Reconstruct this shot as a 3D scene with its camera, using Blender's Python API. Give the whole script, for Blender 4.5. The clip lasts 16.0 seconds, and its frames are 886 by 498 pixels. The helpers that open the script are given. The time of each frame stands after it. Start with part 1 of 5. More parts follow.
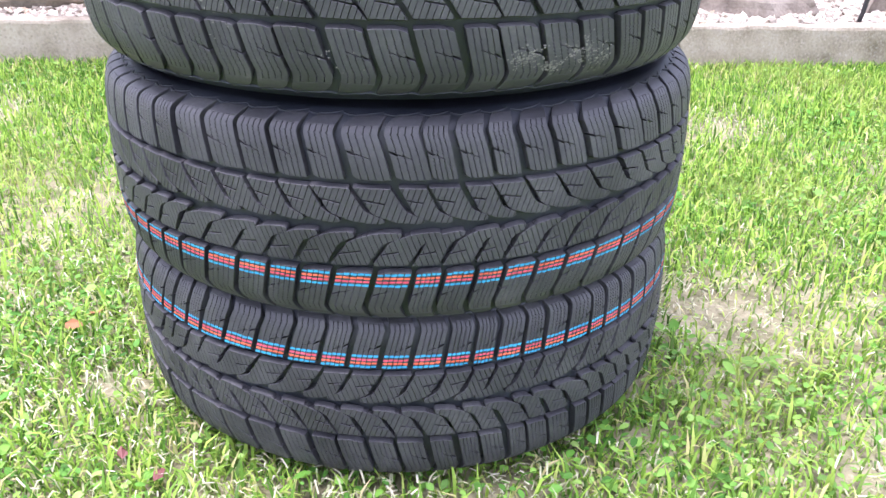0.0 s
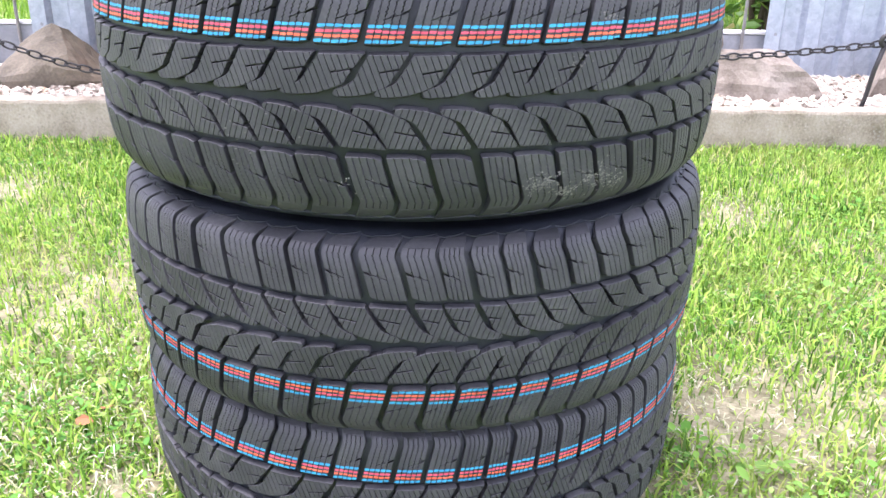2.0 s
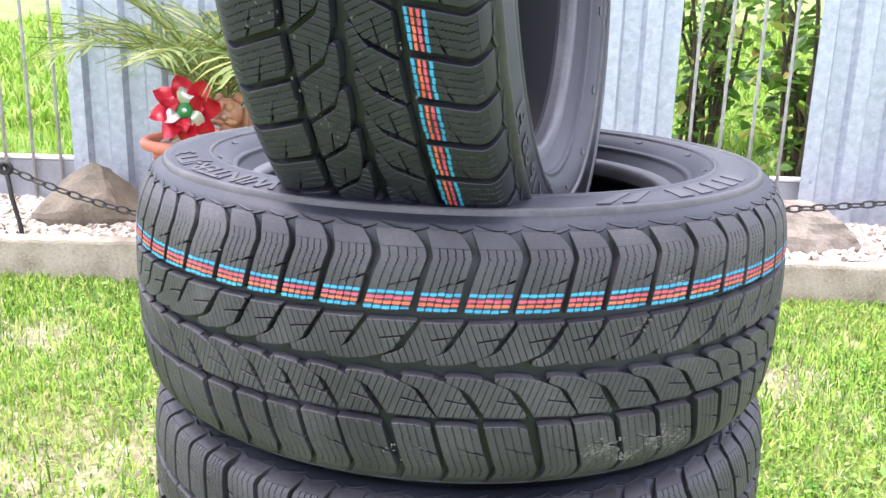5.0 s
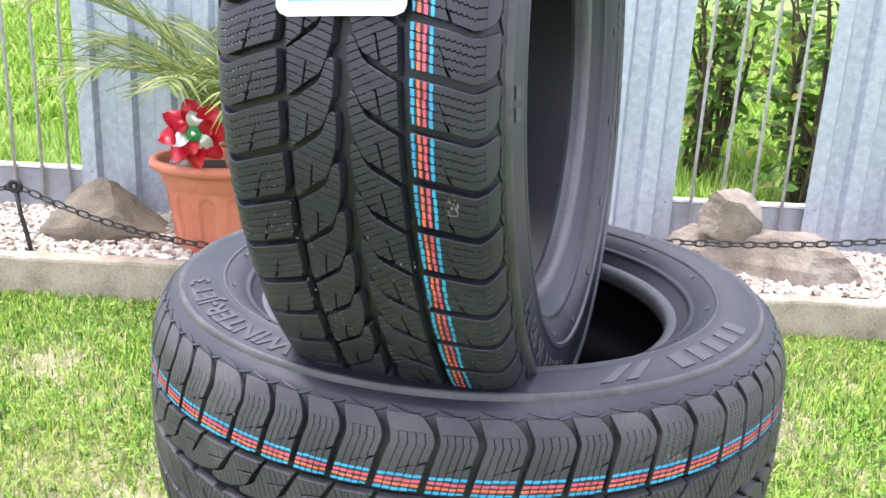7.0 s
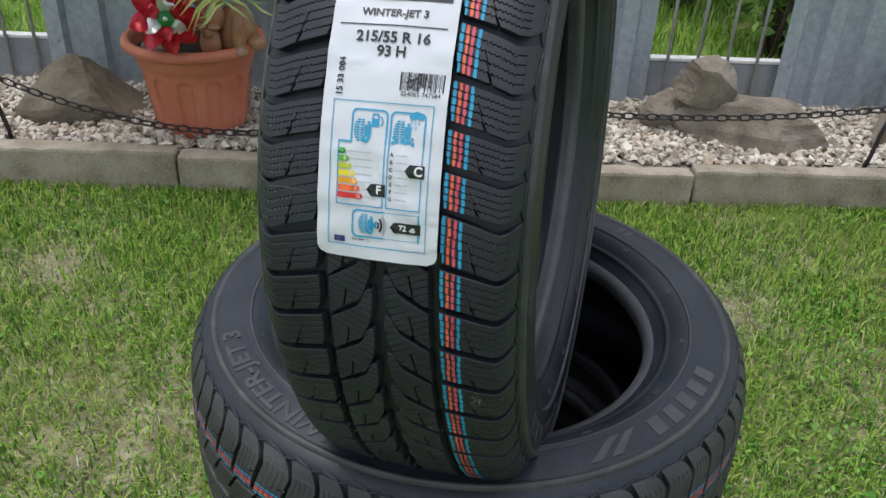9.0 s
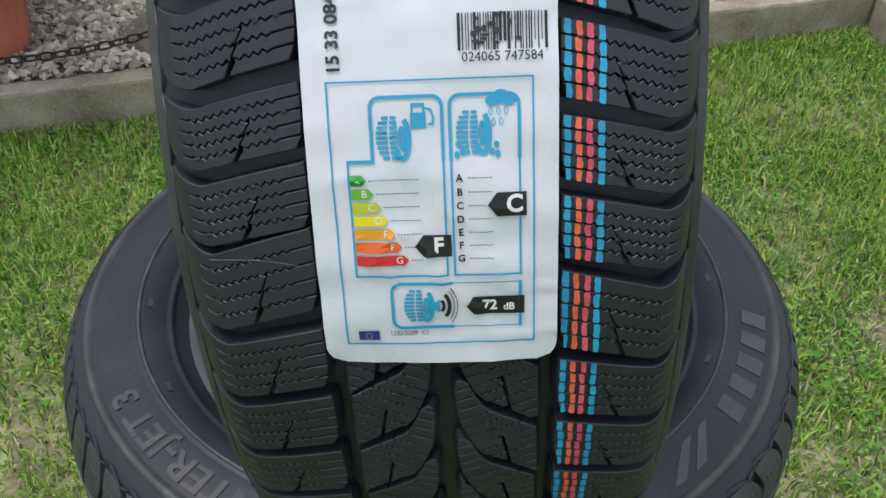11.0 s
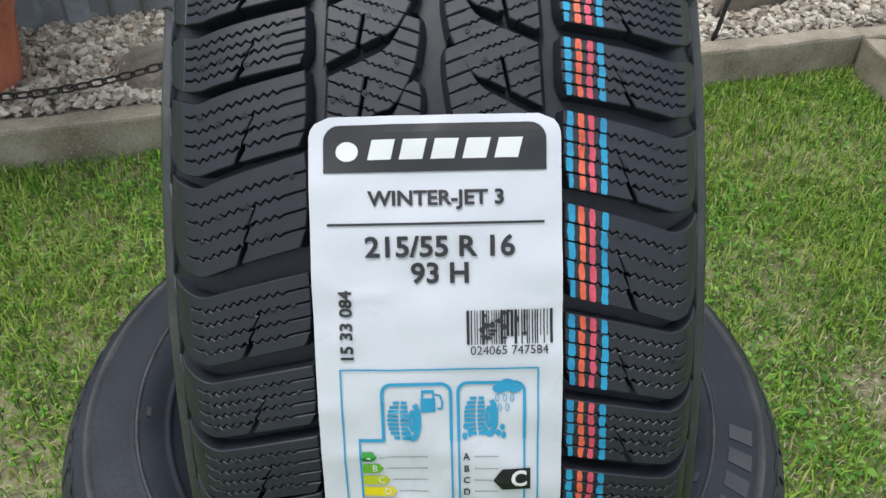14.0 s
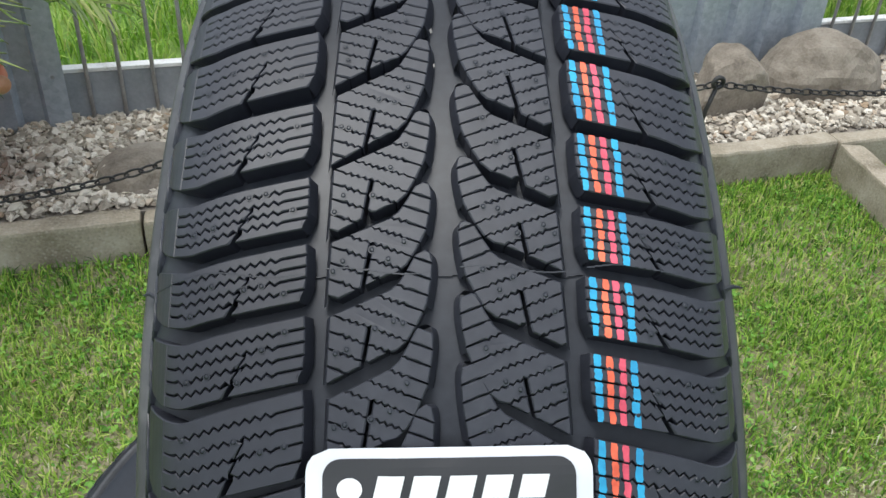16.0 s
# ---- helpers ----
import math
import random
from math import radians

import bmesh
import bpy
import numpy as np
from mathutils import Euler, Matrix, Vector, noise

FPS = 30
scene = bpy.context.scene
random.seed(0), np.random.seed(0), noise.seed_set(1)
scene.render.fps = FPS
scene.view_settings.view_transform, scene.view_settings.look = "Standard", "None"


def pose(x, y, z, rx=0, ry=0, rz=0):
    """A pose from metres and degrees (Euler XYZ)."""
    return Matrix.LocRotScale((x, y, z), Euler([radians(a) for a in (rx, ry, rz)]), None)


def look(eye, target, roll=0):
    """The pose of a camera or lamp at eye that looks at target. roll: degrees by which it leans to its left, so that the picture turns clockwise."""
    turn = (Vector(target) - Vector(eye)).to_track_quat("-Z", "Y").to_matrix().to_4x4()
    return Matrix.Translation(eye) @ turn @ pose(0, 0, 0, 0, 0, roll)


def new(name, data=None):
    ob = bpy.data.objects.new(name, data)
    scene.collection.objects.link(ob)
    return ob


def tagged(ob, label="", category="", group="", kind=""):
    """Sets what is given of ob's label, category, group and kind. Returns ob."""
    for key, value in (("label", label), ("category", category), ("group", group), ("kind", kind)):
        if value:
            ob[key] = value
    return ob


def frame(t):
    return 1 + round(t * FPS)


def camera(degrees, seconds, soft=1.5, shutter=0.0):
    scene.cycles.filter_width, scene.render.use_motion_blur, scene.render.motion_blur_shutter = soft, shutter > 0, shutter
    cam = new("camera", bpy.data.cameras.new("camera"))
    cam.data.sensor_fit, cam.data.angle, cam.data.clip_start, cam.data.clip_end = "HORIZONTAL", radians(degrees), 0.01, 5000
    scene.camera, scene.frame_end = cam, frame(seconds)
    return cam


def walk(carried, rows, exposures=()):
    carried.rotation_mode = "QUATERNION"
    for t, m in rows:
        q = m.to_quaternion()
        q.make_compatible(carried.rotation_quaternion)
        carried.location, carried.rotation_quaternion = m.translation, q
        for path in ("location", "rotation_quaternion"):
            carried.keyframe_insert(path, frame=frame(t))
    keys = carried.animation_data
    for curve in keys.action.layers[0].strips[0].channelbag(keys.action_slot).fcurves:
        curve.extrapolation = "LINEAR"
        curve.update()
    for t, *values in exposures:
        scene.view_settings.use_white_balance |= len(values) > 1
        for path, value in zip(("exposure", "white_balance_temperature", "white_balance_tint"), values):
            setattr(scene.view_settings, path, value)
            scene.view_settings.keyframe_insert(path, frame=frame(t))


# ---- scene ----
cam = camera(55.10, 16.0)
# seconds, x, y, z, then the turns about x, y and z
PATH = [
    (0.0, 0.0186, -0.9646, 0.5856, 63.97, -0.62, -1.16),
    (0.5, 0.0155, -0.9696, 0.6012, 64.67, -0.51, -1.00),
    (1.0, 0.0134, -0.9667, 0.6090, 66.01, -0.63, -0.79),
    (1.5, 0.0127, -0.9628, 0.6207, 67.07, -0.77, -0.80),
    (2.0, 0.0097, -0.9522, 0.6326, 68.13, -0.88, -0.67),
    (2.5, 0.0095, -0.9368, 0.6428, 68.82, -0.93, -0.60),
    (3.0, 0.0080, -0.9275, 0.6542, 69.55, -0.92, -0.51),
    (3.5, 0.0065, -0.9094, 0.6676, 70.95, -1.12, -0.49),
    (4.0, -0.0040, -0.8911, 0.6797, 73.05, -1.20, 0.04),
    (4.5, -0.0099, -0.8828, 0.7104, 75.33, -1.22, 0.93),
    (7.0, -0.0242, -0.8572, 0.8786, 73.68, -2.74, 1.82),
    (7.5, -0.0259, -0.8504, 1.0096, 68.63, -3.35, 2.79),
    (8.0, -0.0109, -0.8625, 1.1167, 64.65, -3.37, 4.30),
    (8.5, -0.0100, -0.8534, 1.1499, 61.54, -3.30, 3.79),
    (9.0, -0.0719, -0.8274, 1.1583, 59.42, -2.27, -0.56),
    (11.5, -0.1593, -0.5259, 1.0850, 49.89, -0.86, -16.35),
    (12.0, -0.1554, -0.5229, 1.1064, 49.55, -1.05, -16.42),
    (12.5, -0.1581, -0.5222, 1.1306, 49.58, -1.21, -16.14),
    (13.0, -0.1562, -0.5224, 1.1499, 49.68, -1.24, -15.97),
    (13.5, -0.1559, -0.5147, 1.1626, 49.85, -1.17, -15.92),
    (14.0, -0.1541, -0.5079, 1.1731, 51.23, -1.57, -15.79),
    (14.5, -0.1536, -0.5063, 1.1854, 52.49, -1.98, -15.98),
    (15.0, -0.1543, -0.4970, 1.1962, 54.08, -2.11, -16.06),
    (15.5, -0.1500, -0.4738, 1.2053, 55.51, -2.33, -16.27),
    (16.0, -0.1466, -0.4359, 1.2161, 56.41, -2.62, -16.85),
]
walk(cam, [(t, pose(x, y, z, rx, ry, rz)) for t, x, y, z, rx, ry, rz in PATH],
     exposures=[(0.0, 1.77, 5950, 29), (4.5, 1.82, 6300, 25), (7.0, 1.60, 6300, 22), (7.5, 1.03, 6350, 18), (8.0, 0.26, 6350, 13), (8.5, -0.05, 6350, 11), (9.0, -0.06, 6350, 11), (11.5, -0.05, 6350, 10), (12.0, -0.14, 6350, 10), (14.0, -0.08, 6350, 9), (15.0, -0.03, 6350, 8), (15.5, 0.0, 6350, 7), (16.0, 0.32, 6350, 7)])

# ---------- world and sun ----------
world = bpy.data.worlds.new("sky")
scene.world = world
world.use_nodes = True
wn = world.node_tree
sky = wn.nodes.new("ShaderNodeTexSky")
sky.sky_type = "NISHITA"
sky.sun_disc = False
sky.sun_elevation = radians(76)
sky.sun_rotation = radians(-90)
sky.air_density, sky.dust_density, sky.ozone_density = 1.0, 4.0, 1.0
soft_sky = wn.nodes.new("ShaderNodeMixRGB")
soft_sky.inputs[0].default_value = 0.6
soft_sky.inputs[2].default_value = (6.5, 6.8, 7.2, 1)
wn.links.new(sky.outputs[0], soft_sky.inputs[1])
back = wn.nodes["Background"]
back.inputs[1].default_value = 0.162
wn.links.new(soft_sky.outputs[0], back.inputs[0])
sun_data = bpy.data.lights.new("sun", "SUN")
sun_data.energy, sun_data.angle, sun_data.color = 1.95, radians(25), (1.0, 0.98, 0.95)
sun = new("sun", sun_data)
sun.matrix_world = look((-1.2, 0.0, 4.9), (0, 0, 0))


# ---------- materials ----------
def nodes_of(name):
    m = bpy.data.materials.new(name)
    m.use_nodes = True
    return m, m.node_tree, m.node_tree.nodes["Principled BSDF"]


def ramp(nt, fac, stops):
    r = nt.nodes.new("ShaderNodeValToRGB")
    while len(r.color_ramp.elements) < len(stops):
        r.color_ramp.elements.new(0.5)
    for e, (p, c) in zip(r.color_ramp.elements, stops):
        e.position, e.color = p, (*c, 1)
    nt.links.new(fac, r.inputs[0])
    return r


def noisy(name, stops, scale=20.0, fine=200.0, rough=(0.5, 0.7), bump=0.2, depth=0.002, metal=0.0, detail=5.0, spec=0.5):
    """A surface with broad stains and fine grain: stops of colour along the broad noise."""
    m, nt, b = nodes_of(name)
    co = nt.nodes.new("ShaderNodeTexCoord")
    n1 = nt.nodes.new("ShaderNodeTexNoise")
    n1.inputs["Scale"].default_value, n1.inputs["Detail"].default_value = scale, detail
    n2 = nt.nodes.new("ShaderNodeTexNoise")
    n2.inputs["Scale"].default_value, n2.inputs["Detail"].default_value = fine, 3.0
    for n in (n1, n2):
        nt.links.new(co.outputs["Object"], n.inputs["Vector"])
    add = nt.nodes.new("ShaderNodeMath")
    add.operation = "MULTIPLY_ADD"
    nt.links.new(n2.outputs["Fac"], add.inputs[0])
    add.inputs[1].default_value = 0.4
    nt.links.new(n1.outputs["Fac"], add.inputs[2])
    sub = nt.nodes.new("ShaderNodeMath")
    sub.operation = "SUBTRACT"
    nt.links.new(add.outputs[0], sub.inputs[0])
    sub.inputs[1].default_value = 0.2
    r = ramp(nt, sub.outputs[0], stops)
    nt.links.new(r.outputs[0], b.inputs["Base Color"])
    rr = nt.nodes.new("ShaderNodeMapRange")
    rr.inputs[3].default_value, rr.inputs[4].default_value = rough
    nt.links.new(n1.outputs["Fac"], rr.inputs[0])
    nt.links.new(rr.outputs[0], b.inputs["Roughness"])
    b.inputs["Metallic"].default_value = metal
    b.inputs["Specular IOR Level"].default_value = spec
    if bump:
        bp = nt.nodes.new("ShaderNodeBump")
        bp.inputs["Strength"].default_value, bp.inputs["Distance"].default_value = bump, depth
        nt.links.new(add.outputs[0], bp.inputs["Height"])
        nt.links.new(bp.outputs[0], b.inputs["Normal"])
    return m


def islands(name, stops, rough=0.5, through_light=0.0, spec=0.4):
    """Each separate leaf, blade or stone takes its own colour."""
    m, nt, b = nodes_of(name)
    g = nt.nodes.new("ShaderNodeNewGeometry")
    r = ramp(nt, g.outputs["Random Per Island"], stops)
    nt.links.new(r.outputs[0], b.inputs["Base Color"])
    b.inputs["Roughness"].default_value = rough
    b.inputs["Specular IOR Level"].default_value = spec
    if through_light:
        tr = nt.nodes.new("ShaderNodeBsdfTranslucent")
        nt.links.new(r.outputs[0], tr.inputs[0])
        mix = nt.nodes.new("ShaderNodeMixShader")
        mix.inputs[0].default_value = through_light
        nt.links.new(b.outputs[0], mix.inputs[1])
        nt.links.new(tr.outputs[0], mix.inputs[2])
        nt.links.new(mix.outputs[0], nt.nodes["Material Output"].inputs[0])
    return m


def patchy(m, scale, colour, most):
    """Broad uneven patches of another colour, as a lawn has where it yellows."""
    nt, b = m.node_tree, m.node_tree.nodes["Principled BSDF"]
    old = b.inputs["Base Color"].links[0].from_socket
    users = [l.to_socket for l in old.links]
    co = nt.nodes.new("ShaderNodeTexCoord")
    no = nt.nodes.new("ShaderNodeTexNoise")
    no.inputs["Scale"].default_value, no.inputs["Detail"].default_value = scale, 4.0
    nt.links.new(co.outputs["Object"], no.inputs["Vector"])
    amount = nt.nodes.new("ShaderNodeMapRange")
    amount.inputs[1].default_value, amount.inputs[2].default_value = 0.48, 0.72
    amount.inputs[3].default_value, amount.inputs[4].default_value = 0.0, most
    nt.links.new(no.outputs["Fac"], amount.inputs[0])
    mx = nt.nodes.new("ShaderNodeMixRGB")
    nt.links.new(amount.outputs[0], mx.inputs[0])
    nt.links.new(old, mx.inputs[1])
    mx.inputs[2].default_value = (*colour, 1)
    for u in users:
        nt.links.new(mx.outputs[0], u)
    return m


M = {}
M["rubber"] = noisy("tread_rubber", [(0.3, (0.0141, 0.0150, 0.0211)), (0.55, (0.0204, 0.0222, 0.0308)), (0.8, (0.0369, 0.0395, 0.0508))], 9, 260, (0.36, 0.56), 0.25, 0.0006)
# Dust blotches on a base brightened for light the lying treads lack.
M["dusty_bright"] = noisy("dusty_brightened_rubber", [(0.28, (0.024, 0.024, 0.028)), (0.5, (0.040, 0.040, 0.045)), (0.66, (0.060, 0.060, 0.063)), (0.85, (0.116, 0.112, 0.107))], 14, 320, (0.42, 0.66), 0.3, 0.0006, detail=8.0)
M["sidewall"] = noisy("sidewall_rubber", [(0.28, (0.0082, 0.0098, 0.0141)), (0.52, (0.0150, 0.0178, 0.0249)), (0.78, (0.0330, 0.0370, 0.0473))], 9, 260, (0.32, 0.54), 0.2, 0.0005, spec=0.45)
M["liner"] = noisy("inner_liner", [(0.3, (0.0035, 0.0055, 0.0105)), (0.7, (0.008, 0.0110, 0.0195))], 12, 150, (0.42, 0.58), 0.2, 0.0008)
# Paler than the sidewall: the letters' skylight reflection is put into the colour.
M["relief_lit"] = noisy("skylit_raised_rubber", [(0.3, (0.0359, 0.0367, 0.0408)), (0.7, (0.0577, 0.0585, 0.0640))], 30, 300, (0.38, 0.55), 0.1, 0.0004)
M["blue"] = noisy("blue_tyre_paint", [(0.3, (0.015, 0.22, 0.42)), (0.7, (0.03, 0.38, 0.62))], 60, 500, (0.55, 0.75), 0.3, 0.0004)
M["red"] = noisy("red_tyre_paint", [(0.3, (0.462, 0.048, 0.085)), (0.7, (0.792, 0.112, 0.170))], 60, 500, (0.55, 0.75), 0.3, 0.0004)
M["orange"] = noisy("orange_tyre_paint", [(0.3, (0.550, 0.082, 0.039)), (0.7, (0.935, 0.181, 0.090))], 60, 500, (0.55, 0.75), 0.3, 0.0004)
M["paper"] = noisy("glossy_sticker_paper", [(0.2, (0.640, 0.660, 0.710)), (0.8, (0.690, 0.705, 0.750))], 30, 300, (0.22, 0.36), 0.05, 0.0003)


def speckled(m, scale, size, light, dark, mix):
    """Grains of another colour, one to a cell, over a finished surface."""
    nt, b = m.node_tree, m.node_tree.nodes["Principled BSDF"]
    old = b.inputs["Base Color"].links[0].from_socket
    co = nt.nodes.new("ShaderNodeTexCoord")
    vo = nt.nodes.new("ShaderNodeTexVoronoi")
    vo.inputs["Scale"].default_value = scale
    nt.links.new(co.outputs["Object"], vo.inputs["Vector"])
    less = nt.nodes.new("ShaderNodeMapRange")
    less.inputs[1].default_value, less.inputs[2].default_value = size, size * 0.6
    less.inputs[3].default_value, less.inputs[4].default_value = 0.0, mix
    nt.links.new(vo.outputs["Distance"], less.inputs[0])
    grain = ramp(nt, vo.outputs["Color"], [(0.2, dark), (0.8, light)])
    mx = nt.nodes.new("ShaderNodeMixRGB")
    nt.links.new(less.outputs[0], mx.inputs[0])
    nt.links.new(old, mx.inputs[1])
    nt.links.new(grain.outputs[0], mx.inputs[2])
    nt.links.new(mx.outputs[0], b.inputs["Base Color"])
    return m


M["concrete"] = speckled(noisy("weathered_concrete", [(0.25, (0.150, 0.124, 0.083)), (0.42, (0.262, 0.225, 0.165)), (0.58, (0.345, 0.300, 0.230)), (0.8, (0.440, 0.391, 0.314))], 9, 130, (0.85, 0.97), 0.9, 0.006), 110, 0.45, (0.46, 0.42, 0.36), (0.17, 0.145, 0.11), 0.35)
M["rock"] = noisy("grey_brown_rock", [(0.25, (0.113, 0.092, 0.072)), (0.5, (0.216, 0.184, 0.146)), (0.75, (0.306, 0.271, 0.223))], 11, 120, (0.75, 0.95), 0.7, 0.006)
M["darkrock"] = noisy("dark_rock", [(0.25, (0.069, 0.061, 0.044)), (0.5, (0.138, 0.116, 0.084)), (0.75, (0.219, 0.189, 0.138))], 9, 120, (0.8, 0.95), 0.7, 0.006)
M["zinc"] = noisy("galvanised_steel", [(0.25, (0.308, 0.352, 0.408)), (0.55, (0.405, 0.454, 0.513)), (0.8, (0.524, 0.567, 0.621))], 40, 130, (0.38, 0.6), 0.12, 0.001, metal=0.55)
M["zinc"] = speckled(M["zinc"], 55, 0.9, (0.47, 0.51, 0.56), (0.30, 0.335, 0.38), 0.38)
M["rail"] = noisy("grey_rail_plate", [(0.3, (0.210, 0.220, 0.234)), (0.7, (0.315, 0.327, 0.343))], 8, 90, (0.6, 0.8), 0.2, 0.001)
M["white"] = noisy("white_painted_edge", [(0.25, (0.425, 0.408, 0.374)), (0.5, (0.663, 0.663, 0.646)), (0.9, (0.714, 0.714, 0.705))], 15, 120, (0.5, 0.7), 0.2, 0.001)
M["bar"] = noisy("dull_steel_bar", [(0.3, (0.224, 0.208, 0.192)), (0.6, (0.360, 0.360, 0.360)), (0.85, (0.416, 0.416, 0.416))], 20, 200, (0.5, 0.7), 0.2, 0.0006, metal=0.3)
M["iron"] = noisy("black_iron", [(0.3, (0.012, 0.012, 0.014)), (0.7, (0.04, 0.038, 0.036))], 30, 200, (0.45, 0.65), 0.3, 0.0008, metal=0.2)
M["clay"] = noisy("terracotta_plastic", [(0.3, (0.480, 0.142, 0.080)), (0.6, (0.590, 0.196, 0.114)), (0.9, (0.650, 0.262, 0.178))], 8, 180, (0.45, 0.6), 0.1, 0.0008)
M["soil"] = noisy("lawn_soil", [(0.25, (0.09, 0.085, 0.045)), (0.5, (0.21, 0.19, 0.11)), (0.75, (0.37, 0.33, 0.22))], 14, 150, (0.9, 1.0), 0.8, 0.01)
M["turf"] = noisy("meadow_turf", [(0.25, (0.065, 0.135, 0.024)), (0.5, (0.140, 0.240, 0.044)), (0.75, (0.235, 0.320, 0.080))], 2.6, 60, (0.9, 1.0), 0.8, 0.02)
M["bed"] = noisy("gravel_bed_earth", [(0.3, (0.170, 0.148, 0.120)), (0.7, (0.374, 0.330, 0.280))], 30, 160, (0.9, 1.0), 0.8, 0.006)
M["pebble"] = islands("pale_pebbles", [(0.0, (0.217, 0.186, 0.146)), (0.3, (0.399, 0.353, 0.287)), (0.6, (0.541, 0.490, 0.410)), (0.85, (0.730, 0.678, 0.587)), (1.0, (0.353, 0.260, 0.173))], 0.75)
M["grass"] = patchy(islands("grass_blades", [(0.0, (0.042, 0.110, 0.017)), (0.3, (0.119, 0.264, 0.034)), (0.6, (0.249, 0.435, 0.055)), (0.86, (0.419, 0.600, 0.105)), (0.965, (0.509, 0.484, 0.200)), (1.0, (0.594, 0.506, 0.280))], 0.55, 0.38, 0.2), 3.2, (0.350, 0.407, 0.110), 0.45)
M["leaf"] = patchy(islands("broad_lawn_leaves", [(0.0, (0.053, 0.170, 0.026)), (0.4, (0.125, 0.330, 0.046)), (0.75, (0.235, 0.450, 0.075)), (1.0, (0.345, 0.540, 0.145))], 0.55, 0.36, 0.22), 3.2, (0.300, 0.400, 0.110), 0.35)
M["meadow"] = islands("meadow_grass", [(0.0, (0.099, 0.220, 0.022)), (0.4, (0.187, 0.363, 0.033)), (0.75, (0.308, 0.473, 0.066)), (1.0, (0.462, 0.495, 0.176))], 0.6, 0.35)
M["bush"] = islands("shrub_leaves", [(0.0, (0.053, 0.128, 0.021)), (0.4, (0.105, 0.225, 0.035)), (0.8, (0.195, 0.330, 0.063)), (1.0, (0.375, 0.300, 0.084))], 0.45, 0.35)
M["palm"] = islands("palm_leaflets", [(0.0, (0.08, 0.14, 0.035)), (0.5, (0.17, 0.23, 0.06)), (0.85, (0.29, 0.33, 0.10)), (1.0, (0.36, 0.33, 0.14))], 0.45, 0.3)
M["peat"] = noisy("dark_potting_soil", [(0.3, (0.012, 0.009, 0.007)), (0.6, (0.035, 0.026, 0.018)), (0.85, (0.075, 0.058, 0.040))], 60, 300, (0.85, 1.0), 0.9, 0.004)
M["bark"] = noisy("brown_bark", [(0.3, (0.05, 0.035, 0.022)), (0.7, (0.13, 0.095, 0.065))], 20, 150, (0.8, 0.95), 0.6, 0.004)


def plain(name, colour, rough=0.5, metal=0.0):
    m, nt, b = nodes_of(name)
    b.inputs["Base Color"].default_value = (*colour, 1)
    b.inputs["Roughness"].default_value, b.inputs["Metallic"].default_value = rough, metal
    return m


# ---------- mesh helpers ----------
def mesh(name, verts, faces, material, smooth=False):
    me = bpy.data.meshes.new(name)
    me.from_pydata([tuple(v) for v in verts], [], faces)
    me.materials.append(material)
    if smooth:
        me.polygons.foreach_set("use_smooth", [True] * len(me.polygons))
    me.update()
    return me


def thing(name, data, label, category, group="", kind="", at=None):
    ob = new(name, data)
    if at is not None:
        ob.matrix_world = at
    return tagged(ob, label, category, group, kind)


def sub(name, data, parent, label=""):
    """A part under its thing, in the thing's own space."""
    ob = new(name, data)
    ob.parent = parent
    return tagged(ob, label) if label else ob


def bm_mesh(name, bm, material, smooth=False):
    me = bpy.data.meshes.new(name)
    bm.to_mesh(me)
    bm.free()
    me.materials.append(material)
    if smooth:
        me.polygons.foreach_set("use_smooth", [True] * len(me.polygons))
    return me


def box_bm(x0, x1, y0, y1, z0, z1, bevel=0.0, cuts=0, rough=0.0):
    bm = bmesh.new()
    bmesh.ops.create_cube(bm, size=1.0)
    for v in bm.verts:
        v.co = ((x0 + x1) / 2 + v.co.x * (x1 - x0), (y0 + y1) / 2 + v.co.y * (y1 - y0), (z0 + z1) / 2 + v.co.z * (z1 - z0))
    if bevel:
        bmesh.ops.bevel(bm, geom=list(bm.edges), offset=bevel, segments=2, affect="EDGES", profile=0.6)
    if cuts:
        long = [e for e in bm.edges if abs(e.verts[0].co.x - e.verts[1].co.x) > (x1 - x0) * 0.5]
        bmesh.ops.subdivide_edges(bm, edges=long, cuts=cuts, use_grid_fill=True)
    if rough:
        for v in bm.verts:
            v.co += noise.noise_vector(v.co * 14.0) * rough
    return bm


def lathe(profile, n, close=True):
    """Turn a list of (r, z) about z. A closed profile joins its last point to its first."""
    verts, faces, k = [], [], len(profile)
    for i in range(n):
        a = 2 * math.pi * i / n
        c, s = math.cos(a), math.sin(a)
        verts += [(r * c, r * s, z) for r, z in profile]
    for i in range(n):
        j = (i + 1) % n
        for q in range(k if close else k - 1):
            w = (q + 1) % k
            faces.append((i * k + q, j * k + q, j * k + w, i * k + w))
    return verts, faces


